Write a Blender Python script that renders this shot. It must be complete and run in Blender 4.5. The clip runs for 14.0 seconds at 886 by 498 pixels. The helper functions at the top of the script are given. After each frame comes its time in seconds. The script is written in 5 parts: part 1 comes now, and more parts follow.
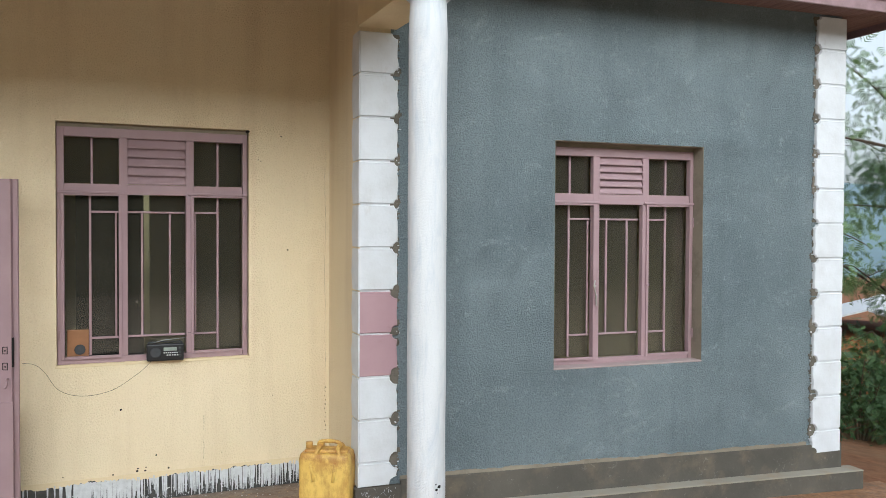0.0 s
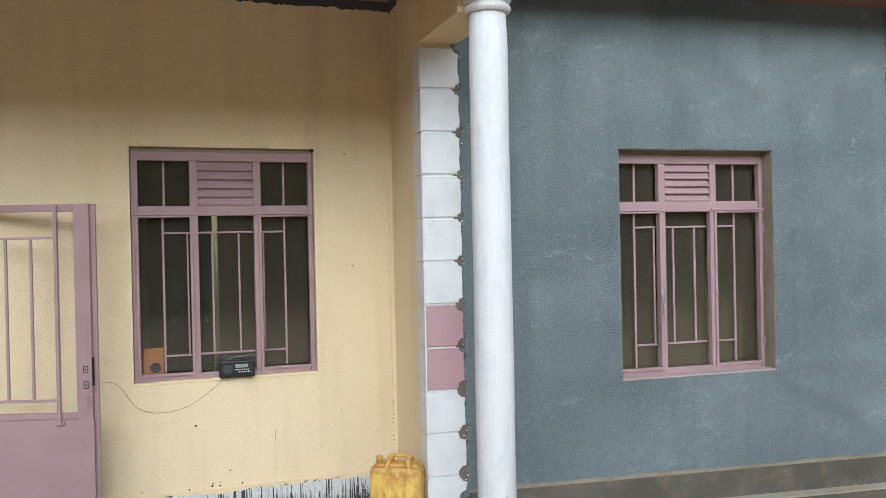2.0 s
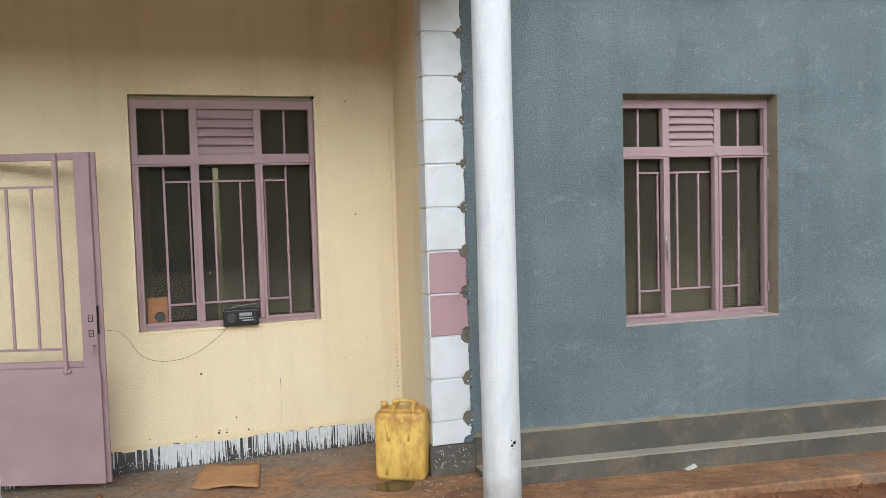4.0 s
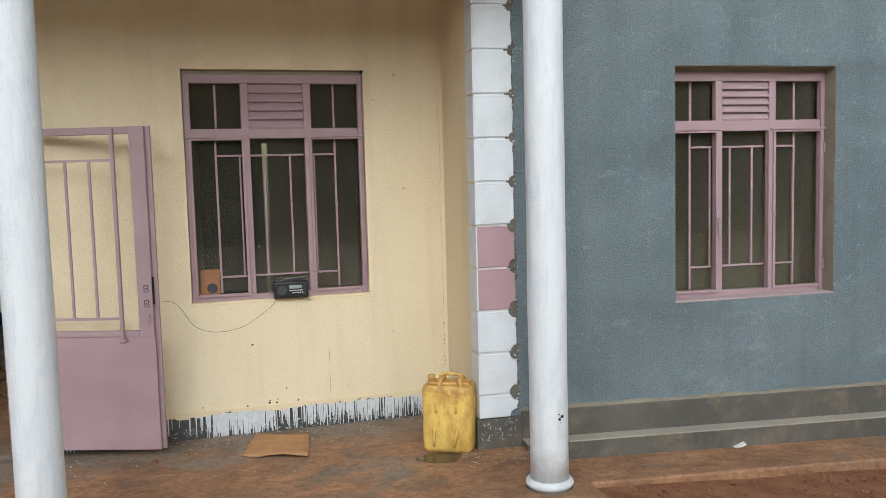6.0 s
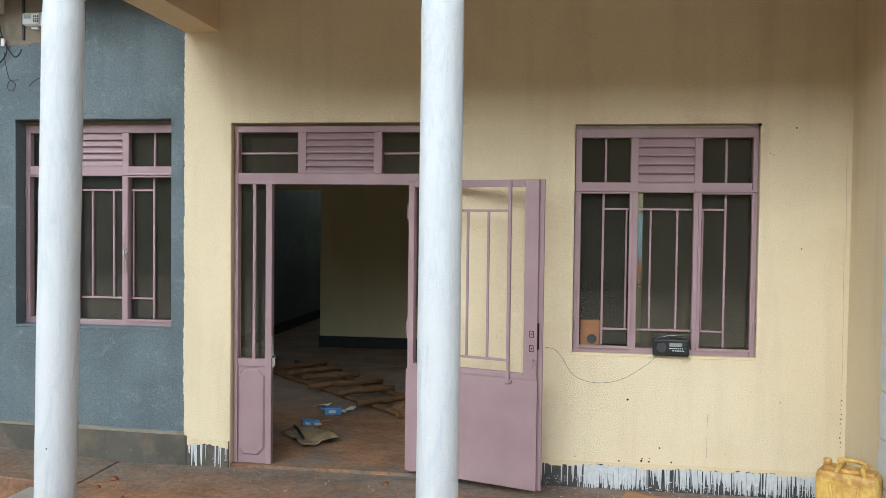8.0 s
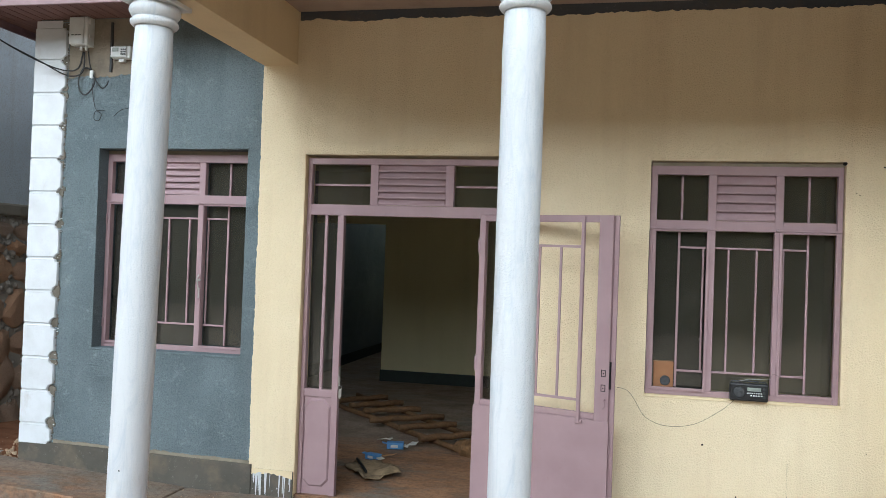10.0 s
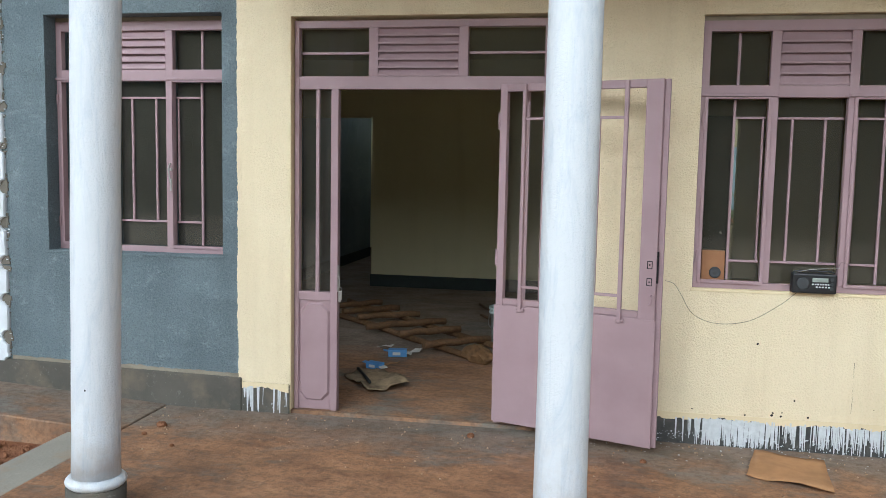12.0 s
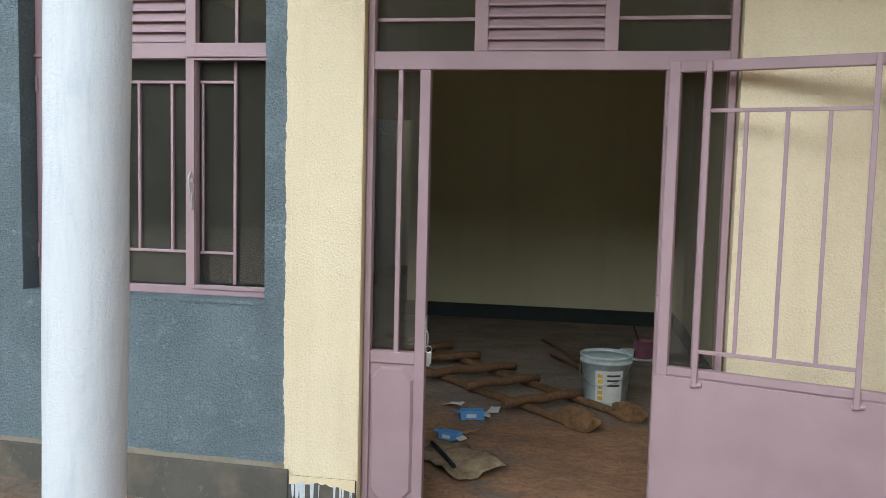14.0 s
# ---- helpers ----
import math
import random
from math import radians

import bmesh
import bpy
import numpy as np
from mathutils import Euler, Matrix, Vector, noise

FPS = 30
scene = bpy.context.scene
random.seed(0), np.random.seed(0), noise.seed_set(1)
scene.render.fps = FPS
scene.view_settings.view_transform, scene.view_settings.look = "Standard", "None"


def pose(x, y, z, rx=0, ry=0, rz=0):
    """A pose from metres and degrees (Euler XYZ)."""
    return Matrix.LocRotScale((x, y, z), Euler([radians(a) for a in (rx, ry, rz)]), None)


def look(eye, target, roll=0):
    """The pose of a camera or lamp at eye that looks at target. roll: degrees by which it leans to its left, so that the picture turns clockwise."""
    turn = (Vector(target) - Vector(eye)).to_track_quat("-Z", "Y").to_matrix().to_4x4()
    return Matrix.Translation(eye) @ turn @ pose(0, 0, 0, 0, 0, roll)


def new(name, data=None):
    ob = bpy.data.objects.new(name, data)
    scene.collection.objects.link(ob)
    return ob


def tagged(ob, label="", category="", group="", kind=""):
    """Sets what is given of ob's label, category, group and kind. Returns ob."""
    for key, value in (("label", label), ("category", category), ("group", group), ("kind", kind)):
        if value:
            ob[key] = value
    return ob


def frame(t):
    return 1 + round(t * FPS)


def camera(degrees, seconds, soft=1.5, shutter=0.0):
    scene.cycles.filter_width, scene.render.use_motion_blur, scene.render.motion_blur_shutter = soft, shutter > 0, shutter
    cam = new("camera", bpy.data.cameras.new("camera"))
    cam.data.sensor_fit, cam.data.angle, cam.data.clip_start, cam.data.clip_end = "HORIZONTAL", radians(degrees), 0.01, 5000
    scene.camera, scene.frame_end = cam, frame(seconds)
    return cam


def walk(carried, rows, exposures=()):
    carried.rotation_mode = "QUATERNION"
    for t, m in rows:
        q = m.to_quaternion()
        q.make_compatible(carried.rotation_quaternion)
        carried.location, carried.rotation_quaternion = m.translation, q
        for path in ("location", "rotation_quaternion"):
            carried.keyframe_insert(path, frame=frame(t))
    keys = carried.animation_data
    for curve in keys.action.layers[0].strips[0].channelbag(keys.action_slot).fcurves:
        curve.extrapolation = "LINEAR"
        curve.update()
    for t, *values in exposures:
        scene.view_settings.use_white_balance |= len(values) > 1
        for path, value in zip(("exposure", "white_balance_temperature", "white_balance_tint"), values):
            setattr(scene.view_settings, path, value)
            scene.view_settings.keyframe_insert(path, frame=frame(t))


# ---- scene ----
cam = camera(56.4, 14.0, soft=0.7)
PATH = [
    (0, (0.082, -0.066, 1.802), (0.879, 1.768, 1.754), 0.3),
    (0.5, (0.105, -0.086, 1.796), (0.875, 1.759, 1.812), 1.0),
    (1, (0.075, -0.082, 1.829), (0.808, 1.779, 1.853), -0.0),
    (1.5, (0.056, -0.069, 1.834), (0.732, 1.814, 1.834), -1.2),
    (2, (0.052, -0.06, 1.798), (0.715, 1.827, 1.784), -1.2),
    (2.5, (0.052, -0.057, 1.769), (0.711, 1.831, 1.736), -1.4),
    (3, (0.054, -0.045, 1.756), (0.71, 1.842, 1.676), -1.7),
    (5.5, (0.041, -0.041, 1.718), (0.691, 1.845, 1.571), -1.6),
    (6, (0.021, -0.04, 1.721), (0.573, 1.875, 1.548), -1.5),
    (6.5, (-0.013, -0.023, 1.711), (0.391, 1.929, 1.554), -0.7),
    (7, (-0.108, -0.012, 1.741), (0.128, 1.969, 1.612), 0.6),
    (7.5, (-0.135, -0.008, 1.723), (-0.118, 1.99, 1.628), 0.9),
    (8, (-0.171, 0.002, 1.785), (-0.453, 1.982, 1.725), 0.7),
    (8.5, (-0.263, -0.028, 1.768), (-0.746, 1.913, 1.774), 0.8),
    (8.7, (-0.268, -0.025, 1.77), (-0.794, 1.905, 1.787), 0.7),
    (10.8, (-0.271, 0.179, 1.709), (-0.64, 2.145, 1.741), 2.7),
    (11, (-0.327, 0.263, 1.69), (-0.701, 2.227, 1.661), 2.5),
    (11.5, (-0.524, 0.469, 1.642), (-0.869, 2.436, 1.524), 0.9),
    (12, (-0.672, 0.77, 1.568), (-1.025, 2.729, 1.379), 1.1),
    (12.5, (-0.898, 1.171, 1.553), (-1.253, 3.129, 1.358), 0.9),
    (13, (-1.22, 1.41, 1.554), (-1.578, 3.368, 1.359), 1.0),
    (13.5, (-1.412, 1.739, 1.532), (-1.773, 3.697, 1.34), 1.0),
    (14, (-1.555, 2.138, 1.575), (-1.894, 4.102, 1.407), 1.4),
]
EXPOSURES = [(t, e, k, 4 if t < 7 else 2) for t, e, k in ((0.0, -0.08, 5850), (1.5, -0.06, 5750), (3.0, -0.06, 5800), (5.4, -0.06, 5850), (6.2, -0.20, 5850), (7.5, -0.10, 5700), (8.6, 0.0, 5600), (11.0, 0.0, 5500), (12.5, 0.0, 5450), (13.5, -0.09, 5600), (14.0, 0.0, 5500))]
walk(cam, [(t, look(eye, target, roll)) for t, eye, target, roll in PATH], EXPOSURES)

# ---------------------------------------------------------------- light
world = bpy.data.worlds.new("overcast_sky")
scene.world = world
world.use_nodes = True
wn = world.node_tree.nodes
wl = world.node_tree.links
wn.clear()
sky = wn.new("ShaderNodeTexSky")
sky.sky_type = "NISHITA"
sky.sun_disc = False
sky.sun_elevation = radians(32)
sky.sun_rotation = radians(200)
sky.dust_density = 4.0
sky.air_density = 1.0
grey_sky = wn.new("ShaderNodeHueSaturation")
grey_sky.inputs["Saturation"].default_value = 0.22
back = wn.new("ShaderNodeBackground")
back.inputs["Strength"].default_value = 0.23
wout = wn.new("ShaderNodeOutputWorld")
wl.new(sky.outputs[0], grey_sky.inputs["Color"])
wl.new(grey_sky.outputs[0], back.inputs["Color"])
wl.new(back.outputs[0], wout.inputs["Surface"])

sun_data = bpy.data.lights.new("sun", "SUN")
sun_data.energy = 1.0
sun_data.angle = radians(44)
sun_data.color = (1.0, 0.97, 0.92)
sun = new("sun", sun_data)
sun.matrix_world = look((8.5, -20, 9.5), (0, 4, 0))


# ---------------------------------------------------------------- materials
def srgb(r, g, b):
    return tuple(((c / 255 + 0.055) / 1.055) ** 2.4 if c > 10 else c / 3294 for c in (r, g, b)) + (1.0,)


class Mat:
    """A small builder for node materials in object coordinates."""

    def __init__(self, name, rough=0.8, metal=0.0, spec=0.5):
        self.m = bpy.data.materials.new(name)
        self.m.use_nodes = True
        self.t = self.m.node_tree
        self.n = self.t.nodes
        self.b = self.n["Principled BSDF"]
        self.b.inputs["Roughness"].default_value = rough
        self.b.inputs["Metallic"].default_value = metal
        self.b.inputs["Specular IOR Level"].default_value = spec
        self.co = self.n.new("ShaderNodeTexCoord").outputs["Object"]

    def link(self, a, b):
        self.t.links.new(a, b)

    def scaled(self, sx, sy, sz):
        mp = self.n.new("ShaderNodeMapping")
        mp.inputs["Scale"].default_value = (sx, sy, sz)
        self.link(self.co, mp.inputs["Vector"])
        return mp.outputs[0]

    def noise(self, scale, detail=4.0, rough=0.55, vec=None, dist=0.0):
        x = self.n.new("ShaderNodeTexNoise")
        x.inputs["Scale"].default_value = scale
        x.inputs["Detail"].default_value = detail
        x.inputs["Roughness"].default_value = rough
        x.inputs["Distortion"].default_value = dist
        self.link(vec or self.co, x.inputs["Vector"])
        return x.outputs["Fac"]

    def ramp(self, fac, lo, hi, a=0.0, b=1.0):
        x = self.n.new("ShaderNodeMapRange")
        x.inputs[1].default_value, x.inputs[2].default_value = lo, hi
        x.inputs[3].default_value, x.inputs[4].default_value = a, b
        self.link(fac, x.inputs[0])
        return x.outputs[0]

    def mix(self, fac, a, b, mode="MIX"):
        x = self.n.new("ShaderNodeMix")
        x.data_type, x.blend_type = "RGBA", mode
        for v, s in ((fac, x.inputs[0]), (a, x.inputs[6]), (b, x.inputs[7])):
            if isinstance(v, (int, float, tuple)):
                s.default_value = v
            else:
                self.link(v, s)
        return x.outputs[2]

    def math(self, op, a, b=0.0):
        x = self.n.new("ShaderNodeMath")
        x.operation = op
        for v, s in ((a, x.inputs[0]), (b, x.inputs[1])):
            if isinstance(v, (int, float)):
                s.default_value = v
            else:
                self.link(v, s)
        return x.outputs[0]

    def axis(self, k):
        x = self.n.new("ShaderNodeSeparateXYZ")
        self.link(self.co, x.inputs[0])
        return x.outputs[k]

    def island(self):
        return self.n.new("ShaderNodeNewGeometry").outputs["Random Per Island"]

    def own(self):
        return self.n.new("ShaderNodeObjectInfo").outputs["Random"]

    def colour(self, c):
        if isinstance(c, tuple):
            self.b.inputs["Base Color"].default_value = c
        else:
            self.link(c, self.b.inputs["Base Color"])
        return self

    def roughness(self, r):
        self.link(r, self.b.inputs["Roughness"])
        return self

    def bump(self, h, strength=0.5, dist=0.01):
        x = self.n.new("ShaderNodeBump")
        x.inputs["Strength"].default_value = strength
        x.inputs["Distance"].default_value = dist
        self.link(h, x.inputs["Height"])
        self.link(x.outputs[0], self.b.inputs["Normal"])
        return self


def plaster(name, base, light, dark, relief=0.6, streaks=0.35, dabs=0.0):
    """Painted rough-cast plaster: spattered relief shaded in the colour too, faint drips and patches."""
    m = Mat(name, 0.85, spec=0.25)
    patch = m.noise(0.9, 5)
    drip = m.noise(2.2, 4, vec=m.scaled(2.2, 2.2, 0.22))
    c = m.mix(m.ramp(patch, 0.3, 0.75, 0.0, 0.6), base, light)
    c = m.mix(m.math("MULTIPLY", m.ramp(drip, 0.5, 0.75), streaks), c, dark)
    if dabs:
        brushed = m.noise(3.4, 8, 0.78, m.scaled(0.7, 0.7, 1.2), 1.2)
        c = m.mix(m.math("MULTIPLY", m.ramp(brushed, 0.57, 0.63), dabs * 0.6), c, light)
        worn = m.noise(26, 5, 0.7, dist=0.6)
        c = m.mix(m.math("MULTIPLY", m.math("MULTIPLY", m.ramp(worn, 0.55, 0.62), m.ramp(brushed, 0.42, 0.6)), dabs), c, light)
    grain = m.noise(150, 3, 0.6)
    spatter = m.n.new("ShaderNodeTexVoronoi")
    spatter.inputs["Scale"].default_value = 105.0
    spatter.inputs["Randomness"].default_value = 1.0
    wobble = m.n.new("ShaderNodeVectorMath")
    wobble.operation = "MULTIPLY_ADD"
    jitter = m.n.new("ShaderNodeTexNoise")
    jitter.inputs["Scale"].default_value = 45.0
    m.link(m.co, jitter.inputs["Vector"])
    m.link(jitter.outputs["Color"], wobble.inputs[0])
    wobble.inputs[1].default_value = (0.022, 0.022, 0.022)
    m.link(m.co, wobble.inputs[2])
    m.link(wobble.outputs[0], spatter.inputs["Vector"])
    lump = m.ramp(spatter.outputs["Distance"], 0.75, 0.1)
    blob = m.noise(92, 4, 0.6)
    peaks = m.math("ADD", m.math("MULTIPLY", lump, 0.5), m.math("MULTIPLY", m.ramp(blob, 0.35, 0.68), 0.7))
    thick = m.ramp(m.noise(4.5, 4, 0.6), 0.3, 0.7, 0.45, 1.2)
    deep = 0.34 if dabs > 0.4 else 0.12
    # pits darkened and peaks lightened: the relief's shading put into the colour
    c = m.mix(m.math("MULTIPLY", m.ramp(peaks, 0.5, 0.2), deep), c, dark)
    c = m.mix(m.math("MULTIPLY", m.math("MULTIPLY", m.ramp(peaks, 0.72, 1.0), thick), deep), c, light)
    h = m.math("MULTIPLY", m.math("ADD", peaks, m.math("MULTIPLY", grain, 0.3)), thick)
    m.colour(c).bump(h, relief, 0.012)
    return m.m


CREAM = plaster("cream_plaster", srgb(225, 207, 172), srgb(232, 218, 188), srgb(194, 172, 140), 0.5, 0.3, 0.25)
CREAM_SMOOTH = plaster("cream_smooth", srgb(219, 200, 162), srgb(227, 209, 173), srgb(190, 169, 132), 0.15, 0.25)
GREY = plaster("slate_blue_plaster", srgb(110, 122, 127), srgb(150, 161, 165), srgb(80, 91, 96), 1.0, 0.25, 0.6)
NEIGHBOUR = plaster("raw_grey_plaster", srgb(196, 200, 204), srgb(216, 218, 218), srgb(160, 140, 118), 0.9, 0.5, 0.6)
ROOM = plaster("room_plaster", srgb(212, 203, 166), srgb(220, 212, 178), srgb(184, 172, 134), 0.12, 0.2)


def make_white():
    m = Mat("white_quoin_paint", 0.7, spec=0.3)
    n1, n2 = m.noise(6, 5), m.noise(60, 3)
    c = m.mix(m.ramp(n1, 0.4, 0.75), srgb(211, 213, 216), srgb(197, 198, 199))
    stain = m.noise(9, 6, 0.7, m.scaled(1, 1, 0.5))
    c = m.mix(m.math("MULTIPLY", m.ramp(stain, 0.6, 0.78), 0.4), c, srgb(168, 158, 146))
    m.colour(c).bump(n2, 0.25, 0.006)
    return m.m


def make_column_white():
    m = Mat("white_column_paint", 0.65, spec=0.3)
    brush = m.noise(6, 8, 0.72, m.scaled(2.6, 2.6, 0.4), 1.0)
    c = m.mix(m.ramp(brush, 0.46, 0.72), srgb(217, 218, 220), srgb(196, 202, 209))
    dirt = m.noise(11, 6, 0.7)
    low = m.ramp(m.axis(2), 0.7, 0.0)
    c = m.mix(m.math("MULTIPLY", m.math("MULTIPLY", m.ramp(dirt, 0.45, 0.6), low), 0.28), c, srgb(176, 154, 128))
    smudge = m.noise(5, 5, 0.75)
    c = m.mix(m.math("MULTIPLY", m.ramp(smudge, 0.66, 0.76), 0.4), c, srgb(190, 180, 168))
    h = m.math("ADD", m.noise(80, 5, 0.75), m.math("MULTIPLY", brush, 0.8))
    m.colour(c).bump(h, 0.7, 0.010)
    return m.m


def make_pink(name, a, b, rough):
    m = Mat(name, rough, spec=0.45)
    n1, n2 = m.noise(3.5, 4), m.noise(90, 2)
    c = m.mix(m.ramp(n1, 0.35, 0.7), a, b)
    c = m.mix(m.math("MULTIPLY", m.ramp(m.noise(17, 6, 0.7), 0.66, 0.75), 0.35), c, srgb(120, 88, 92))
    m.colour(c).bump(n2, 0.06, 0.002)
    return m.m


def make_cement(name, a, b, stain, amount=0.5, relief=0.5):
    m = Mat(name, 0.9, spec=0.2)
    n1, n2, n3 = m.noise(1.6, 6, 0.6), m.noise(45, 4), m.noise(5, 6, 0.65)
    c = m.mix(m.ramp(n1, 0.35, 0.68), a, b)
    c = m.mix(m.math("MULTIPLY", m.ramp(n3, 0.5, 0.68), amount), c, stain)
    scrape = m.noise(16, 6, 0.75, dist=1.5)
    c = m.mix(m.math("MULTIPLY", m.ramp(scrape, 0.6, 0.68), 0.45 * amount), c, srgb(186, 180, 170))
    m.colour(c).bump(m.math("ADD", n2, n3), relief, 0.008)
    return m.m


def make_floor(name, dust_amount, clean_from=6.2):
    """Cement screed under trodden red mud, with damp patches and pale specks."""
    m = Mat(name, 0.75, spec=0.35)
    big, mid, fine = m.noise(0.8, 5, 0.6), m.noise(2.6, 8, 0.68, m.scaled(0.85, 1.15, 1.0), 0.4), m.noise(26, 6, 0.7)
    smear = m.noise(4.5, 9, 0.72, m.scaled(0.75, 1.3, 1.0), 0.3)
    c = m.mix(m.ramp(mid, 0.34, 0.68), srgb(104, 98, 89), srgb(136, 128, 116))
    mud = m.math("ADD", m.math("MULTIPLY", big, 0.7), m.math("MULTIPLY", smear, 0.5))
    swept = m.ramp(m.math("ADD", m.axis(1), m.math("MULTIPLY", mid, 0.9)), clean_from, clean_from - 0.4, 0.25, 1.0)
    mud = m.math("MULTIPLY", m.math("MULTIPLY", m.ramp(mud, 0.46, 0.58), dust_amount), swept)
    c = m.mix(mud, c, m.mix(m.ramp(smear, 0.34, 0.68), srgb(118, 82, 57), srgb(177, 132, 95)))
    c = m.mix(m.math("MULTIPLY", m.ramp(mid, 0.56, 0.72), 0.35), c, srgb(96, 72, 54))
    c = m.mix(m.math("MULTIPLY", m.ramp(m.noise(7, 8, 0.75, m.scaled(0.8, 1.2, 1.0)), 0.58, 0.72), 0.35), c, srgb(172, 150, 126))
    c = m.mix(m.math("MULTIPLY", m.ramp(fine, 0.46, 0.62), 0.5), c, srgb(86, 66, 50))
    c = m.mix(m.math("MULTIPLY", m.ramp(m.noise(60, 2, 0.5), 0.70, 0.74), 0.5), c, srgb(62, 44, 34))
    c = m.mix(m.math("MULTIPLY", m.ramp(m.noise(95, 2, 0.5), 0.72, 0.76), 0.6), c, srgb(196, 186, 170))
    m.colour(c).roughness(m.ramp(mid, 0.35, 0.7, 0.8, 0.45))
    m.bump(m.math("ADD", fine, mid), 0.55, 0.010)
    return m.m


def make_soil():
    m = Mat("red_soil", 0.95, spec=0.15)
    n1, n2, n3 = m.noise(0.35, 5), m.noise(6, 7, 0.7), m.noise(45, 4, 0.7)
    c = m.mix(m.ramp(n2, 0.35, 0.7), srgb(124, 82, 58), srgb(158, 112, 82))
    c = m.mix(m.math("MULTIPLY", m.ramp(n1, 0.5, 0.7), 0.5), c, srgb(128, 118, 96))
    m.colour(c).bump(m.math("ADD", n2, n3), 0.9, 0.03)
    return m.m


def make_plain(name, c, rough=0.6, metal=0.0, var=0.15, scale=14.0, relief=0.1, spec=0.5):
    m = Mat(name, rough, metal, spec)
    d = tuple(v * (1 - var * 2) for v in c[:3]) + (1.0,)
    m.colour(m.mix(m.ramp(m.noise(scale, 6, 0.65), 0.35, 0.7), c, d)).bump(m.noise(scale * 5, 3), relief, 0.003)
    return m.m


def make_pieces(name, a, b, rough=0.9, relief=0.8, scale=10.0, own=True):
    m = Mat(name, rough, spec=0.2)
    c = m.mix(m.own() if own else m.island(), a, b)
    c = m.mix(m.math("MULTIPLY", m.ramp(m.noise(scale, 6, 0.7), 0.45, 0.7), 0.5), c, tuple(v * 0.45 for v in a[:3]) + (1.0,))
    m.colour(c).bump(m.noise(scale * 3, 5, 0.7), relief, 0.02)
    return m.m


def make_leaf(name, a, b):
    m = Mat(name, 0.55, spec=0.35)
    m.colour(m.mix(m.island(), a, b))
    m.b.inputs["Transmission Weight"].default_value = 0.0
    return m.m


def make_glass():
    m = bpy.data.materials.new("window_glass")
    m.use_nodes = True
    n, l = m.node_tree.nodes, m.node_tree.links
    n.clear()
    tr, gl, mx = n.new("ShaderNodeBsdfTransparent"), n.new("ShaderNodeBsdfGlossy"), n.new("ShaderNodeMixShader")
    fr, out = n.new("ShaderNodeFresnel"), n.new("ShaderNodeOutputMaterial")
    tr.inputs["Color"].default_value = (0.78, 0.77, 0.72, 1)
    gl.inputs["Roughness"].default_value = 0.03
    fr.inputs["IOR"].default_value = 1.6
    # pale diffuse film put into the panes as a veil that lifts their darkness
    film, dusty, spots = n.new("ShaderNodeBsdfDiffuse"), n.new("ShaderNodeMixShader"), n.new("ShaderNodeTexNoise")
    thin = n.new("ShaderNodeMapRange")
    film.inputs["Color"].default_value = srgb(196, 188, 172)
    spots.inputs["Scale"].default_value = 4.0
    spots.inputs["Detail"].default_value = 6.0
    thin.inputs[3].default_value, thin.inputs[4].default_value = 0.012, 0.05
    l.new(n.new("ShaderNodeTexCoord").outputs["Object"], spots.inputs["Vector"])
    l.new(spots.outputs["Fac"], thin.inputs[0])
    l.new(thin.outputs[0], dusty.inputs[0])
    l.new(tr.outputs[0], dusty.inputs[1])
    l.new(film.outputs[0], dusty.inputs[2])
    l.new(fr.outputs[0], mx.inputs[0])
    l.new(dusty.outputs[0], mx.inputs[1])
    l.new(gl.outputs[0], mx.inputs[2])
    l.new(mx.outputs[0], out.inputs[0])
    return m


def make_jerry():
    m = Mat("yellow_jerrycan_plastic", 0.5, spec=0.4)
    c = m.mix(m.ramp(m.noise(5, 5), 0.35, 0.7), srgb(222, 188, 102), srgb(206, 168, 84))
    grime = m.noise(8, 6, 0.7, m.scaled(1.6, 1.6, 0.7))
    c = m.mix(m.math("MULTIPLY", m.ramp(grime, 0.46, 0.64), 0.6), c, srgb(158, 110, 50))
    top = m.math("ADD", m.ramp(m.axis(2), 0.24, 0.40), m.ramp(m.noise(14, 6, 0.7), 0.4, 0.7, -0.6, 0.6))
    c = m.mix(m.math("MULTIPLY", m.ramp(top, 0.35, 1.1), 0.7), c, srgb(150, 98, 48))
    m.colour(c).bump(m.noise(50, 3), 0.1, 0.003)
    return m.m


def make_wood(name, a, b, along=2):
    m = Mat(name, 0.75, spec=0.3)
    s = [9.0, 9.0, 9.0]
    s[along] = 0.9
    grain = m.noise(5, 6, 0.65, m.scaled(*s), 0.6)
    m.colour(m.mix(m.ramp(grain, 0.35, 0.68), a, b)).bump(grain, 0.4, 0.004)
    return m.m


WHITE = make_white()
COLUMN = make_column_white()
PINK = make_pink("dusty_pink_enamel", srgb(150, 124, 128), srgb(160, 134, 137), 0.5)
PINK_QUOIN = make_pink("pink_quoin_paint", srgb(163, 131, 137), srgb(171, 140, 145), 0.75)
SILL = make_cement("pink_smeared_cement", srgb(168, 150, 148), srgb(156, 142, 138), srgb(170, 136, 142), 0.6, 0.4)
PLINTH = make_cement("dark_cement_plinth", srgb(78, 75, 69), srgb(97, 92, 84), srgb(126, 112, 93), 0.45)
STEP = make_cement("worn_cement_step", srgb(146, 140, 128), srgb(162, 154, 140), srgb(156, 126, 94), 0.4)
MORTAR_EDGE = make_cement("dark_raw_mortar", srgb(98, 93, 84), srgb(120, 113, 102), srgb(78, 73, 66), 0.6, 1.0)
RAW = make_cement("raw_cement", srgb(128, 118, 104), srgb(144, 134, 118), srgb(98, 90, 80), 0.5)
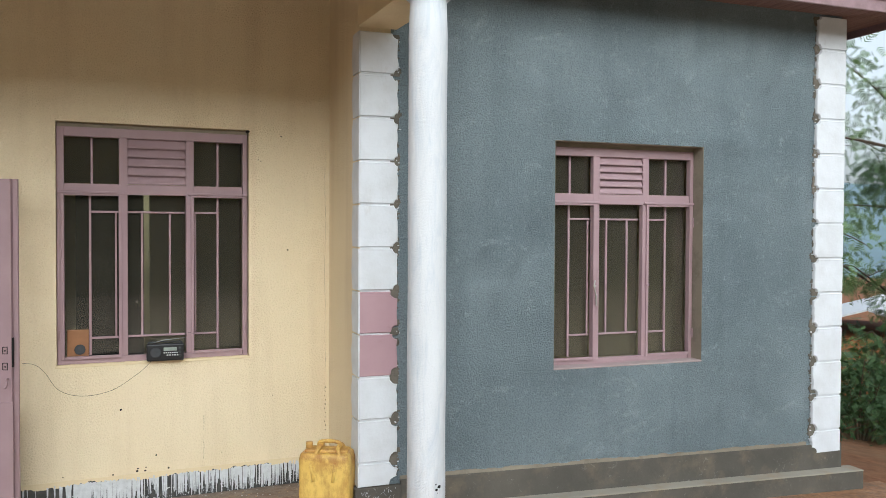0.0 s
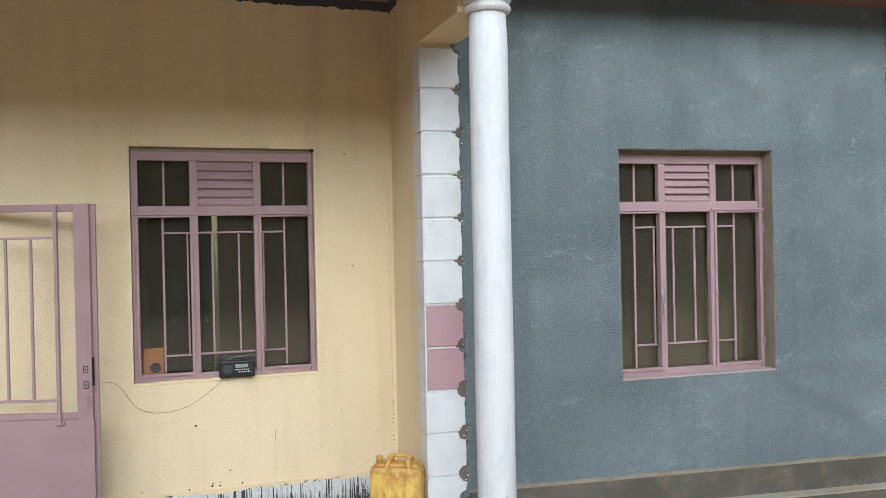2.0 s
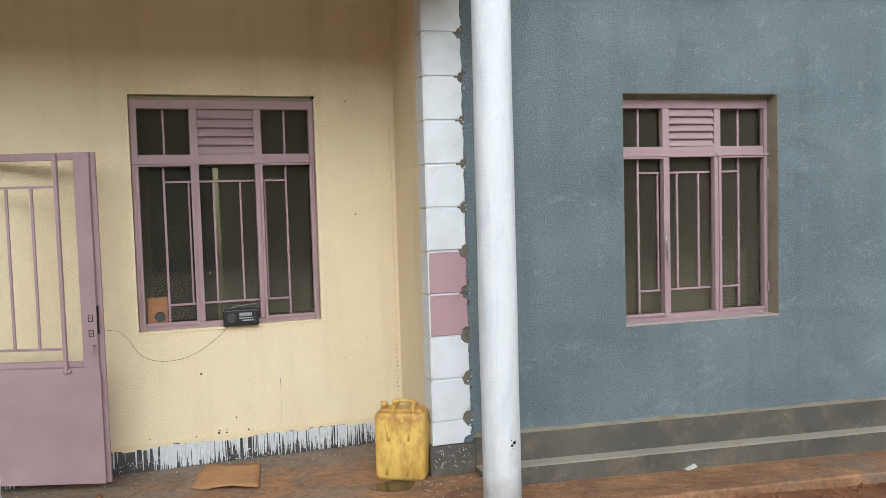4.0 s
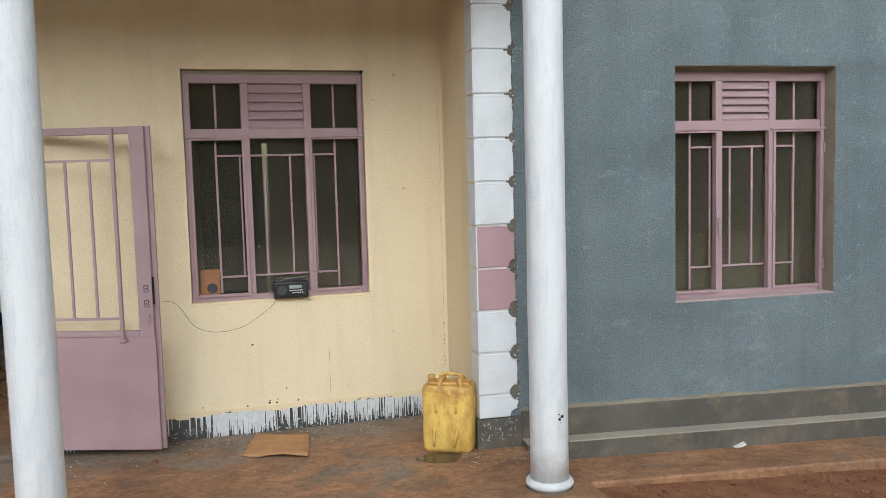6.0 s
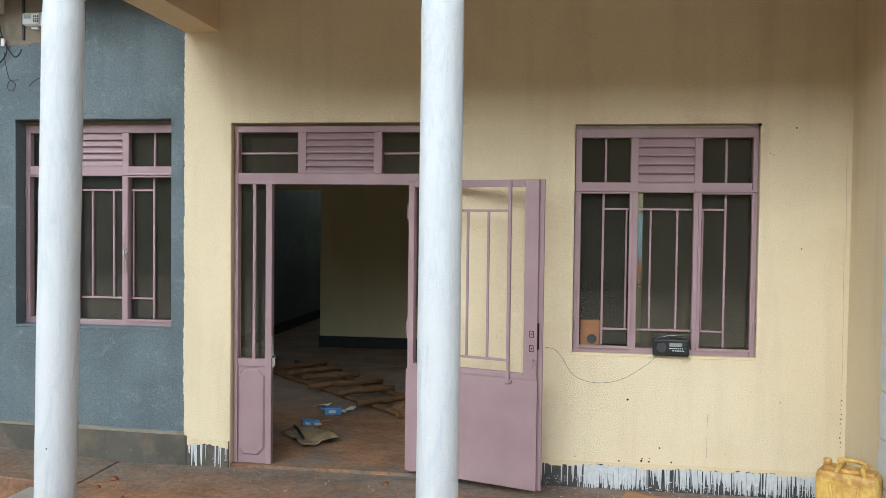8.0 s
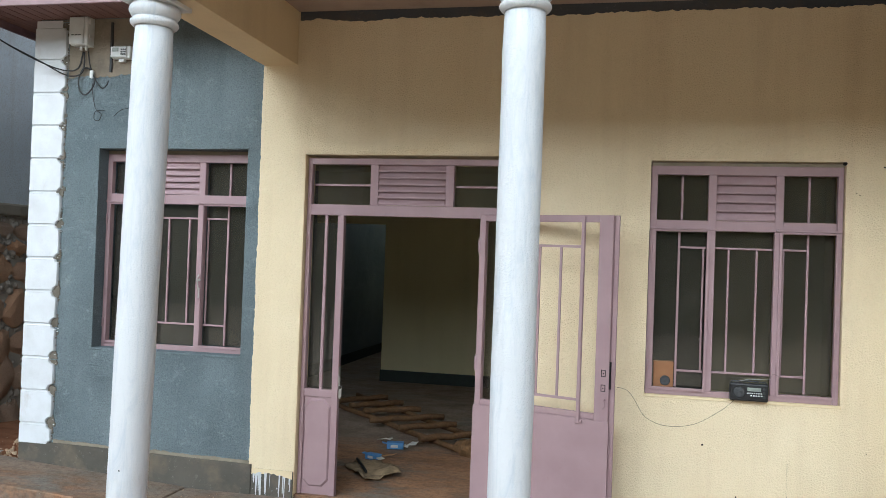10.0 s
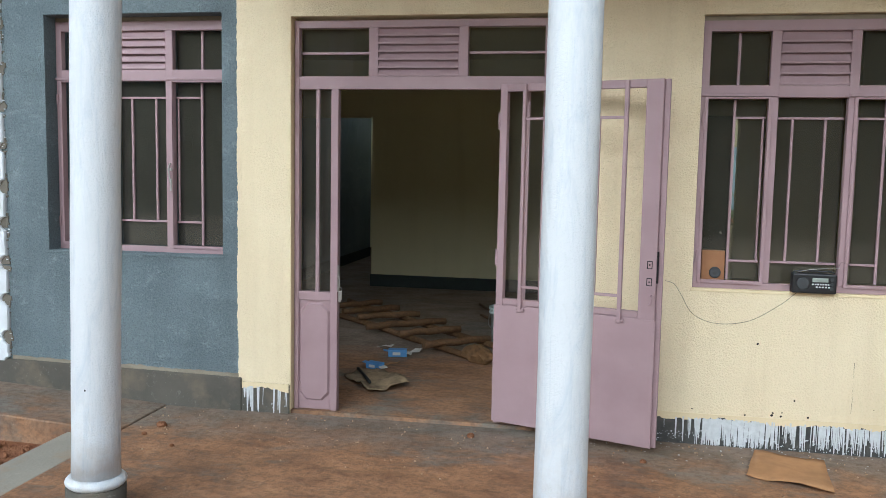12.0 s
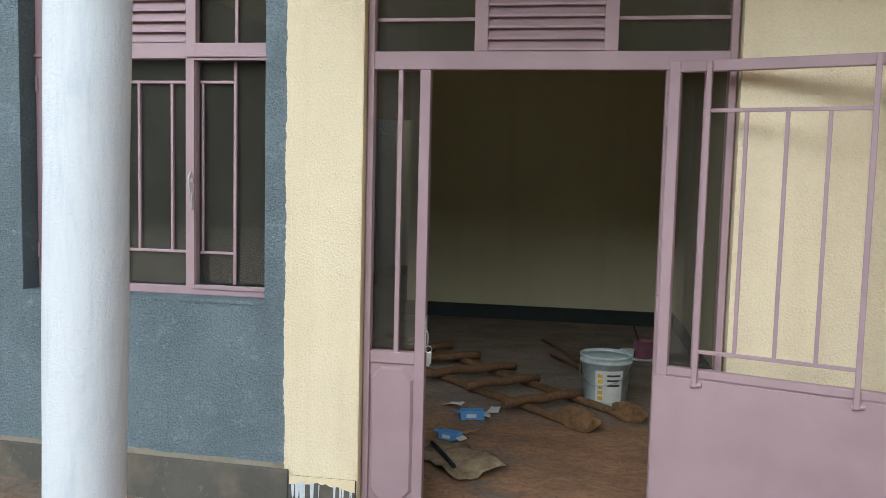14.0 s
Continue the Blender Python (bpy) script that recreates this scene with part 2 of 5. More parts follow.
CEILING = make_cement("bare_taupe_render", srgb(162, 146, 134), srgb(172, 156, 144), srgb(140, 124, 112), 0.4, 0.2)
DARK_BAND = make_cement("dark_unpainted_render", srgb(72, 76, 82), srgb(86, 88, 92), srgb(110, 96, 80), 0.3)
SKIRTING = make_plain("dark_green_skirting", srgb(44, 54, 52), 0.7)
DRIP_WHITE = make_plain("run_white_paint", srgb(206, 207, 208), 0.6, 0.0, 0.12, 30.0)
FLOOR = make_floor("muddy_screed", 0.95, 5.98)
FLOOR_IN = make_floor("room_screed", 0.85, 8.3)
SOIL = make_soil()
GLASS = make_glass()
JERRY = make_jerry()
SOFFIT = make_wood("brown_soffit_boards", srgb(120, 92, 88), srgb(140, 110, 104), 1)
FASCIA = make_plain("pink_brown_fascia", srgb(150, 122, 126), 0.5)
ROOF = make_plain("purple_roof_sheet", srgb(142, 116, 128), 0.45, 0.0, 0.15, 3.0)
BLACK = make_plain("black_plastic", srgb(28, 28, 30), 0.4)
DARK_GREY = make_plain("dark_grey_plastic", srgb(58, 60, 62), 0.5)
OFFWHITE = make_plain("off_white_plastic", srgb(214, 216, 214), 0.45, 0.0, 0.06)
STEEL = make_plain("bright_steel", srgb(190, 188, 184), 0.35, 0.9, 0.1)
HOLE = make_plain("dark_slot", srgb(14, 12, 12), 0.9)
CARD = make_plain("brown_cardboard", srgb(172, 128, 86), 0.9, 0.0, 0.12, 8.0)
CHIPBOARD = make_plain("brown_speaker_veneer", srgb(150, 104, 66), 0.6, 0.0, 0.1, 10.0)
STONE = make_pieces("red_brown_fieldstone", srgb(206, 156, 118), srgb(178, 156, 138), relief=1.0, scale=14.0)
STONE_GREY = make_pieces("grey_mortar_rubble", srgb(172, 160, 148), srgb(132, 120, 108), own=False)
MORTAR = make_cement("rough_mortar", srgb(158, 144, 128), srgb(178, 166, 152), srgb(120, 98, 78), 0.5, 1.0)
GRAVEL = make_pieces("pale_gravel", srgb(194, 170, 142), srgb(158, 124, 96), own=False)
BARK = make_wood("grey_brown_bark", srgb(96, 82, 66), srgb(70, 58, 46))
LEAF = make_leaf("green_leaf", srgb(78, 104, 56), srgb(116, 138, 82))
LEAF_DARK = make_leaf("dark_green_leaf", srgb(48, 72, 42), srgb(74, 98, 58))
POLE = make_wood("muddy_pole", srgb(124, 92, 62), srgb(84, 62, 44), 0)
PAINT_TIN = make_plain("pink_paint_tin", srgb(150, 96, 110), 0.5)
BLUE = make_plain("blue_wrapper", srgb(98, 150, 206), 0.5, 0.0, 0.1, 20.0)
PAPER = make_plain("pale_paper", srgb(216, 212, 204), 0.8, 0.0, 0.06)
RAG = make_plain("dusty_sack_cloth", srgb(164, 140, 108), 0.95, 0.0, 0.34, 11.0, 0.8)
BUCKET = make_plain("grey_green_bucket_plastic", srgb(196, 206, 202), 0.5, 0.0, 0.18, 12.0)
WIRE = make_plain("black_cable", srgb(30, 30, 32), 0.5)
# the sky's reflection is put into the panel's pale blue colour
SOLAR = make_plain("sky_reflection_panel", srgb(178, 196, 220), 0.15, 0.0, 0.05, 4.0, 0.0, 0.8)
RUST = make_plain("orange_wall_paint", srgb(176, 112, 72), 0.8, 0.0, 0.15, 2.0)
FARROOF = make_plain("pale_roof_sheet", srgb(220, 222, 224), 0.5, 0.0, 0.06)
# unseen front yard, made pale to bounce light up under the veranda
YARD = make_cement("pale_bounce_yard", srgb(192, 172, 148), srgb(206, 188, 164), srgb(170, 140, 110), 0.4)
# cover of the added bank that darkens the panes' reflections
BANK = make_pieces("unseen_bank", srgb(104, 106, 72), srgb(120, 112, 84), own=False, scale=0.6)
# distance haze is put into the hills' pale blue colour
HILL = make_plain("hazed_blue_green_hill", srgb(132, 152, 160), 1.0, 0.0, 0.12, 0.02, 0.0, 0.0)
YELLOW = make_plain("yellow_marker", srgb(226, 178, 40), 0.6)
LCD = make_plain("grey_display", srgb(150, 158, 150), 0.3)


# ---------------------------------------------------------------- mesh helpers
def box(bm, x0, x1, y0, y1, z0, z1, bevel=0.0, m=None):
    r = bmesh.ops.create_cube(bm, size=1.0)
    vs = r["verts"]
    for v in vs:
        v.co = Vector(((x0 + x1) / 2 + v.co.x * (x1 - x0), (y0 + y1) / 2 + v.co.y * (y1 - y0), (z0 + z1) / 2 + v.co.z * (z1 - z0)))
    if m is not None:
        bmesh.ops.transform(bm, matrix=m, verts=vs)
    if bevel:
        es = list({e for v in vs for e in v.link_edges})
        bmesh.ops.bevel(bm, geom=es, offset=bevel, segments=2, affect="EDGES", profile=0.5)
    return bm


def tube(bm, a, b, r0, r1=None, seg=10):
    a, b = Vector(a), Vector(b)
    d = b - a
    q = d.to_track_quat("Z", "Y").to_matrix().to_4x4()
    bmesh.ops.create_cone(bm, cap_ends=True, segments=seg, radius1=r0, radius2=r0 if r1 is None else r1, depth=d.length,
                          matrix=Matrix.Translation((a + b) / 2) @ q)
    return bm


def spun(bm, profile, seg=32, m=None):
    """A turned body from (radius, height) pairs."""
    rings = []
    for r, z in profile:
        rings.append([bm.verts.new((r * math.cos(2 * math.pi * k / seg), r * math.sin(2 * math.pi * k / seg), z)) for k in range(seg)])
    for a, b in zip(rings, rings[1:]):
        for k in range(seg):
            f = bm.faces.new((a[k], a[(k + 1) % seg], b[(k + 1) % seg], b[k]))
            f.smooth = True
    bm.faces.new(list(reversed(rings[0])))
    bm.faces.new(rings[-1])
    if m is not None:
        bmesh.ops.transform(bm, matrix=m, verts=[v for ring in rings for v in ring])
    return bm


def path_tube(bm, pts, r, seg=6):
    """A cable or bent bar along points."""
    pts = [Vector(p) for p in pts]
    rings = []
    for i, p in enumerate(pts):
        d = (pts[min(i + 1, len(pts) - 1)] - pts[max(i - 1, 0)]).normalized()
        u = d.orthogonal().normalized() if i == 0 else (u - d * u.dot(d)).normalized()
        w = d.cross(u)
        rings.append([bm.verts.new(p + (u * math.cos(2 * math.pi * k / seg) + w * math.sin(2 * math.pi * k / seg)) * r) for k in range(seg)])
    for a, b in zip(rings, rings[1:]):
        for k in range(seg):
            f = bm.faces.new((a[k], a[(k + 1) % seg], b[(k + 1) % seg], b[k]))
            f.smooth = True
    bm.faces.new(list(reversed(rings[0])))
    bm.faces.new(rings[-1])
    return bm


def smooth_path(pts, n=6):
    """Catmull-Rom through a few points."""
    pts = [Vector(p) for p in pts]
    out = []
    for i in range(len(pts) - 1):
        p0, p1, p2, p3 = pts[max(i - 1, 0)], pts[i], pts[i + 1], pts[min(i + 2, len(pts) - 1)]
        for k in range(n):
            t = k / n
            out.append(0.5 * (2 * p1 + (p2 - p0) * t + (2 * p0 - 5 * p1 + 4 * p2 - p3) * t * t + (3 * p1 - p0 - 3 * p2 + p3) * t ** 3))
    return out + [pts[-1]]


def mesh_of(name, bm, mat):
    bmesh.ops.recalc_face_normals(bm, faces=bm.faces)
    me = bpy.data.meshes.new(name)
    bm.to_mesh(me)
    bm.free()
    me.materials.append(mat)
    return me


def part(name, bm, mat, parent, label=""):
    ob = new(name, mesh_of(name, bm, mat))
    ob.parent = parent
    return tagged(ob, label)


def thing(name, bm, mat, label, category, m=None, group="", kind=""):
    ob = new(name, mesh_of(name, bm, mat) if bm is not None else None)
    if m is not None:
        ob.matrix_world = m
    return tagged(ob, label, category, group, kind)


def structure(name, bm, mat, label, category, m=None):
    return thing(name, bm, mat, label, category, m, kind="structure")


B = bmesh.new


def wall_with_holes(x0, x1, y0, y1, z0, z1, holes):
    """Wall along x with rectangular openings (xa, xb, za, zb), as butting blocks."""
    bm = B()
    xs = sorted({x0, x1, *[h[0] for h in holes], *[h[1] for h in holes]})
    for a, b in zip(xs, xs[1:]):
        cuts = sorted((h[2], h[3]) for h in holes if h[0] <= a + 1e-6 and h[1] >= b - 1e-6)
        z = z0
        for c, d in cuts:
            if c > z + 1e-4:
                box(bm, a, b, y0, y1, z, c)
            z = d
        if z1 > z + 1e-4:
            box(bm, a, b, y0, y1, z, z1)
    bmesh.ops.remove_doubles(bm, verts=bm.verts, dist=1e-5)
    seen = {}
    for f in bm.faces:
        seen.setdefault(tuple(round(c, 4) for c in f.calc_center_median()), []).append(f)
    bmesh.ops.delete(bm, geom=[f for fs in seen.values() if len(fs) > 1 for f in fs], context="FACES_ONLY")
    return bm


# ---------------------------------------------------------------- the house's measures
FACE = 5.76                       # outer face of the veranda wall
LEFT, CORNER = -4.87, 1.70        # its two ends
PAINT = -2.915                    # where cream ends and slate blue begins
TOP = 3.56
WING = pose(1.662, 4.884, 0, 0, 0, -3.43)   # the wing's frame: x along its face, y into the house
WING_W = 3.893
DOOR = (-2.563, -0.945, -0.03, 2.504)
WIN1 = (-0.083, 1.137, 0.907, 2.482)
WIN3 = (-4.272, -3.020, 0.981, 2.538)
WIN2 = (1.368, 2.586, 0.845, 2.413)

structure("wall_veranda", wall_with_holes(PAINT, CORNER + 0.1, FACE, FACE + 0.2, -0.1, TOP, [DOOR, WIN1]), CREAM,
          "cream rough-cast veranda wall with doorway and window openings", "wall")
structure("wall_left", wall_with_holes(LEFT + 0.03, PAINT, FACE, FACE + 0.2, -0.1, TOP, [WIN3]), GREY,
          "slate blue rough-cast wall with a window opening", "wall")
structure("wall_wing_front", wall_with_holes(0.2, WING_W - 0.03, 0, 0.2, -0.3, TOP, [WIN2]), GREY,
          "slate blue rough-cast wall of the projecting wing", "wall", WING)
bm = box(B(), 0.0, 0.2, 0.0, 1.2, -0.1, TOP)
structure("wall_wing_return", bm, CREAM, "cream side of the wing beside the veranda", "wall", WING @ pose(0, 0.001, 0))
bm = box(B(), WING_W - 0.23, WING_W - 0.03, 0.2, 8.0, -1.0, TOP)
structure("wall_wing_side", bm, GREY, "slate blue side wall of the wing", "wall", WING)
bm = wall_with_holes(-15.5, -FACE - 0.2, LEFT + 0.03, LEFT + 0.23, -0.1, TOP, [])
structure("wall_house_left", bm, GREY, "slate blue side wall of the house", "wall", pose(0, 0, 0, 0, 0, -90))

# ---------------------------------------------------------------- ground and floors
def slope(bm, k, x0=0.0):
    """Let a level piece fall or rise along x."""
    for v in bm.verts:
        v.co.z += k * (v.co.x - x0)
    return bm


def ground_sheet():
    """One sheet to the horizon: level in the yard, falling away beyond the wing."""
    bm = B()
    xs = [-900, -300, -100, -40, -20, -10, -6, -5, -4.5, -4, -3.6] + [k * 0.5 for k in range(-6, 30)] + [16, 20, 26, 40, 100, 300, 900]
    ys = [-900, -300, -100, -40, -20, -16, -13, -11, -9, -7, -5] + [k * 0.5 for k in range(-6, 30)] + [18, 24, 34, 60, 150, 400, 900]
    grid = []
    for y in ys:
        row = []
        for x in xs:
            z = -0.135
            if y > 2.5:
                z -= min(max(x - 2.0, 0.0), 3.2) * 0.045
            if x > 5.2:
                z -= min((x - 5.2) * 0.16, 6.0) * min(max((y + 12.0) / 6.0, 0.0), 1.0)
            if x < -4.6:
                z += min((-4.6 - x) * 0.12, 0.16)
            # unseen bank raised behind the camera to keep bright sky out of the panes
            if y < -13:
                z += min((-13 - y) * 1.4, 8.2)
            if y > 13.5:
                z -= min((y - 13.5) * 0.1, 5.0)
            z += 0.018 * noise.noise(Vector((x * 1.3, y * 1.3, 0.0)))
            row.append(bm.verts.new((x, y, z)))
        grid.append(row)
    for a, b in zip(grid, grid[1:]):
        for k in range(len(xs) - 1):
            f = bm.faces.new((a[k], a[k + 1], b[k + 1], b[k]))
            f.smooth = True
    return bm


ground = structure("ground", ground_sheet(), SOIL, "bare red-brown soil with an unseen pale yard and bank added in front", "ground")
ground.data.materials.append(YARD)
ground.data.materials.append(BANK)
for f in ground.data.polygons:
    f.material_index = 2 if f.center.y < -12 else 1 if f.center.y < 2.9 else 0
bm = box(B(), -3.42, 2.05, 3.72, FACE + 0.02, -0.3, -0.022, 0.012)
structure("floor_veranda", bm, FLOOR, "cement veranda floor stained with red mud", "floor")
bm = box(B(), -4.66, CORNER, FACE + 0.02, 13.0, -0.3, -0.002)
box(bm, -4.66, -3.4, 13.0, 15.4, -0.3, -0.002)
structure("floor_inside", bm, FLOOR_IN, "grey cement floor inside, dusty with red mud", "floor")
bm = slope(box(B(), -5.1, -3.42, 5.15, FACE + 0.01, -0.3, -0.022, 0.01), -0.06, -3.3)
structure("pavement_left", bm, FLOOR, "narrow cement apron along the wall, muddy", "pavement")
bm = box(B(), -3.72, -3.42, 3.2, 5.12, -0.3, -0.03, 0.01)
structure("kerb_left", bm, STEP, "low cement edging beside the soil bed", "kerb")
bm = slope(box(B(), 0.38, WING_W + 0.45, -0.55, 0.01, -0.4, -0.09, 0.015), -0.03)
structure("pavement_wing", bm, FLOOR, "cement apron before the wing, dusted with red soil", "pavement", WING)
bm = slope(box(B(), 0.27, WING_W + 0.13, -0.135, 0.01, -0.35, 0.018, 0.006), -0.0225)
structure("step_wing_riser", bm, PLINTH, "dark cement riser of the step along the wing", "step", WING)
bm = slope(box(B(), 0.27, WING_W + 0.13, -0.138, 0.01, 0.0185, 0.028, 0.004), -0.0225)
structure("step_wing", bm, STEP, "worn cement step along the foot of the wing", "step", WING)

# plinths
bm = slope(box(B(), 0.27, WING_W + 0.02, -0.022, 0.0, 0.0, 0.203, 0.006), -0.018)
structure("plinth_wing", bm, PLINTH, "dark cement plinth at the foot of the slate blue wing", "plinth", WING)
bm = box(B(), -0.03, 0.27, -0.03, 0.92, -0.05, 0.172, 0.008)
plinth_corner = structure("plinth_corner", bm, PLINTH, "scratched dark cement plinth under the corner quoin", "plinth", WING)
bm = slope(box(B(), LEFT, PAINT + 0.024, FACE - 0.022, FACE, -0.08, 0.197, 0.006), -0.0143, PAINT)
structure("plinth_left", bm, PLINTH, "dark cement plinth under the slate blue wall", "plinth")
SKIRT_BLACK = make_cement("black_skirting_paint", srgb(58, 58, 57), srgb(78, 77, 75), srgb(112, 106, 98), 0.4)


def paint_runs(parent, x0, x1, top, foot, y, n, seed):
    """White paint that has run down: many thin tapered slivers and splashes, a hair proud of the face."""
    rnd = random.Random(seed)
    bm = B()
    for _ in range(n):
        x = rnd.uniform(x0, x1)
        mass = noise.noise(Vector((x * 2.6, seed, 0.0))) + 0.5 * noise.noise(Vector((x * 9.0, seed, 4.0)))
        if rnd.random() > 0.66 + mass * 0.8:
            continue
        w = rnd.uniform(0.002, 0.006) * (1.0 + max(mass, 0))
        ln = (top - foot) * min(0.97, abs(rnd.gauss(0.74, 0.28)) * (1 + 0.4 * mass))
        z = top - rnd.uniform(0, 0.012)
        dx = rnd.uniform(-0.004, 0.004)
        e = z - ln
        pts = [(x - w, z), (x + w, z), (x + w * 0.75 + dx * 0.5, z - ln * 0.45), (x + w * 0.5 + dx, e + w), (x + dx, e), (x - w * 0.5 + dx, e + w), (x - w * 0.75 + dx * 0.5, z - ln * 0.5)]
        d = rnd.uniform(0.0005, 0.0025)
        bm.faces.new([bm.verts.new((px, y - d, pz)) for px, pz in pts])
    for _ in range(n // 2):
        x, z, r = rnd.uniform(x0, x1), rnd.uniform(foot, (foot + top) / 2), rnd.uniform(0.001, 0.005)
        bm.faces.new([bm.verts.new((x + r * math.cos(k * 1.05), y - 0.002, z + r * 0.8 * math.sin(k * 1.05))) for k in range(6)])
    tagged(part("paint_runs", bm, DRIP_WHITE, parent, "runs and splashes of white paint"), kind="stuff")


bm = box(B(), DOOR[1], CORNER - 0.02, FACE - 0.014, FACE, -0.03, 0.146, 0.004)
skirt = structure("baseboard_veranda", bm, SKIRT_BLACK, "black skirting streaked with runs of white paint", "baseboard")
paint_runs(skirt, DOOR[1] + 0.01, CORNER - 0.03, 0.145, -0.02, FACE - 0.0145, 900, 12)
bm = box(B(), PAINT + 0.025, DOOR[0], FACE - 0.016, FACE, -0.05, 0.17, 0.004)
skirt = structure("baseboard_door", bm, PLINTH, "dark skirting splashed with white paint beside the door", "baseboard")
paint_runs(skirt, PAINT + 0.04, DOOR[0] - 0.01, 0.15, -0.03, FACE - 0.0165, 26, 5)

bm = B()
rnd = random.Random(21)
for _ in range(46):
    u, z, a, ln = rnd.uniform(0.0, 0.25), rnd.uniform(0.02, 0.16), rnd.uniform(0.5, 2.6), rnd.uniform(0.008, 0.03)
    du, dz = math.cos(a) * ln, math.sin(a) * ln
    bm.faces.new([bm.verts.new(p) for p in ((u - 0.0012, -0.0305, z), (u + 0.0012, -0.0305, z), (u + du + 0.0008, -0.0305, z + dz), (u + du - 0.0008, -0.0305, z + dz))])
tagged(part("scratches", bm, DRIP_WHITE, plinth_corner, "pale scratches in the cement"), kind="stuff")
bm = B()
for _ in range(170):
    x, y = (rnd.uniform(-0.9, 1.6), 5.74 - abs(rnd.gauss(0, 0.12))) if rnd.random() < 0.6 else (rnd.uniform(1.45, 1.95), 4.82 - abs(rnd.gauss(0, 0.16)))
    r = rnd.uniform(0.002, 0.007)
    bm.faces.new([bm.verts.new((x + r * rnd.uniform(0.7, 1.2) * math.cos(k * 1.05), y + r * math.sin(k * 1.05), -0.0195)) for k in range(6)])
thing("paint_specks", bm, DRIP_WHITE, "splashes of white paint on the veranda floor", "paint splashes", kind="stuff")

random.seed(4)


def ragged_strip(x0, x1, z_mid, z_far, y, amp, step=0.02):
    """A flat band 3 mm proud of a wall, one long edge ragged."""
    bm = B()
    n = max(2, int((x1 - x0) / step))
    a, b = [], []
    for k in range(n + 1):
        x = x0 + (x1 - x0) * k / n
        z = z_mid + amp * (noise.noise(Vector((x * 3.1, 0, z_mid))) + 0.6 * noise.noise(Vector((x * 14, 2, z_mid))) + 0.3 * random.uniform(-1, 1))
        a.append(bm.verts.new((x, y, z)))
        b.append(bm.verts.new((x, y, z_far)))
    for k in range(n):
        bm.faces.new((a[k], a[k + 1], b[k + 1], b[k]))
    r = bmesh.ops.extrude_face_region(bm, geom=list(bm.faces))
    bmesh.ops.translate(bm, verts=[v for v in r["geom"] if isinstance(v, bmesh.types.BMVert)], vec=(0, 0.006, 0))
    return bm


structure("trim_unpainted", ragged_strip(-2.64, CORNER + 0.02, 3.497, TOP, FACE - 0.004, 0.018), DARK_BAND,
          "unpainted dark render above the ragged cream paint line", "trim")
structure("trim_unpainted_side", ragged_strip(0.62, 0.88, 3.485, TOP, -0.001, 0.02), DARK_BAND,
          "unpainted dark render in the veranda's top corner", "trim", WING @ pose(0, 0, 0, 0, 0, 90))
# raw cement lip where blue paint stops above the plinths
structure("trim_wing_lip", slope(ragged_strip(0.27, WING_W - 0.32, 0.226, 0.19, -0.004, 0.012), -0.018), RAW, "ragged raw cement line above the plinth", "trim", WING)
structure("trim_left_lip", slope(ragged_strip(LEFT + 0.3, PAINT, 0.218, 0.185, FACE - 0.004, 0.010), -0.0143, PAINT), RAW, "ragged raw cement line above the plinth", "trim")
structure("trim_skirting_top", ragged_strip(DOOR[1] + 0.002, CORNER - 0.02, 0.136, 0.166, FACE - 0.0165, 0.022, 0.012), CREAM_SMOOTH, "cream paint feathering over the skirting", "trim")
structure("trim_cream_foot", ragged_strip(PAINT + 0.03, DOOR[0] - 0.002, 0.125, 0.172, FACE - 0.0185, 0.03), CREAM_SMOOTH, "cream paint ending unevenly over the skirting", "trim")


def ragged_upright(x_mid, x_far, z0, z1, y, amp):
    """A thin coat of paint with a brushed, uneven upright edge."""
    bm = B()
    n = int((z1 - z0) / 0.012)
    a, b = [], []
    for k in range(n + 1):
        z = z0 + (z1 - z0) * k / n
        x = x_mid + amp * (noise.noise(Vector((z * 4.0, 3, x_mid))) + 0.7 * noise.noise(Vector((z * 22, 5, x_mid))) + 0.5 * noise.noise(Vector((z * 60, 9, x_mid))))
        a.append(bm.verts.new((x, y, z)))
        b.append(bm.verts.new((x_far, y, z)))
    for k in range(n):
        bm.faces.new((a[k], a[k + 1], b[k + 1], b[k]))
    r = bmesh.ops.extrude_face_region(bm, geom=list(bm.faces))
    bmesh.ops.translate(bm, verts=[v for v in r["geom"] if isinstance(v, bmesh.types.BMVert)], vec=(0, 0.006, 0))
    return bm


structure("trim_cream_edge", ragged_upright(PAINT - 0.004, PAINT + 0.025, 0.21, 3.16, FACE - 0.0015, 0.009), CREAM, "brushed edge of the cream paint against the blue", "trim")

# ---------------------------------------------------------------- ceilings, beams, roofs
def slab_with_sky_hole(x0, x1, y0, y1, z0, z1, sky_hole):
    """A ceiling or roof with an unseen hole added to let in sky light."""
    bm = B()
    xa, xb, ya, yb = sky_hole
    for p in ((x0, xa, y0, y1), (xa, xb, y0, ya), (xa, xb, yb, y1), (xb, x1, y0, y1)):
        box(bm, *p, z0, z1)
    return bm


# unseen holes through ceiling and roof, added to brighten the rooms with sky light
HALL_SKY_HOLE = (-0.5, 1.75, 9.7, 12.9)
PASSAGE_SKY_HOLE = (-4.55, -3.62, 12.2, 15.0)
ROOM_SKY_HOLE = (-4.5, -0.8, 6.1, 7.7)
bm = box(B(), -2.95, 1.95, 3.9, FACE + 0.25, TOP, TOP + 0.06)
structure("ceiling_veranda", bm, CEILING, "bare taupe-grey rendered veranda ceiling", "ceiling")
bm = slab_with_sky_hole(-0.55, CORNER + 4, FACE + 0.2, 13.0, 3.0, 3.06, HALL_SKY_HOLE)
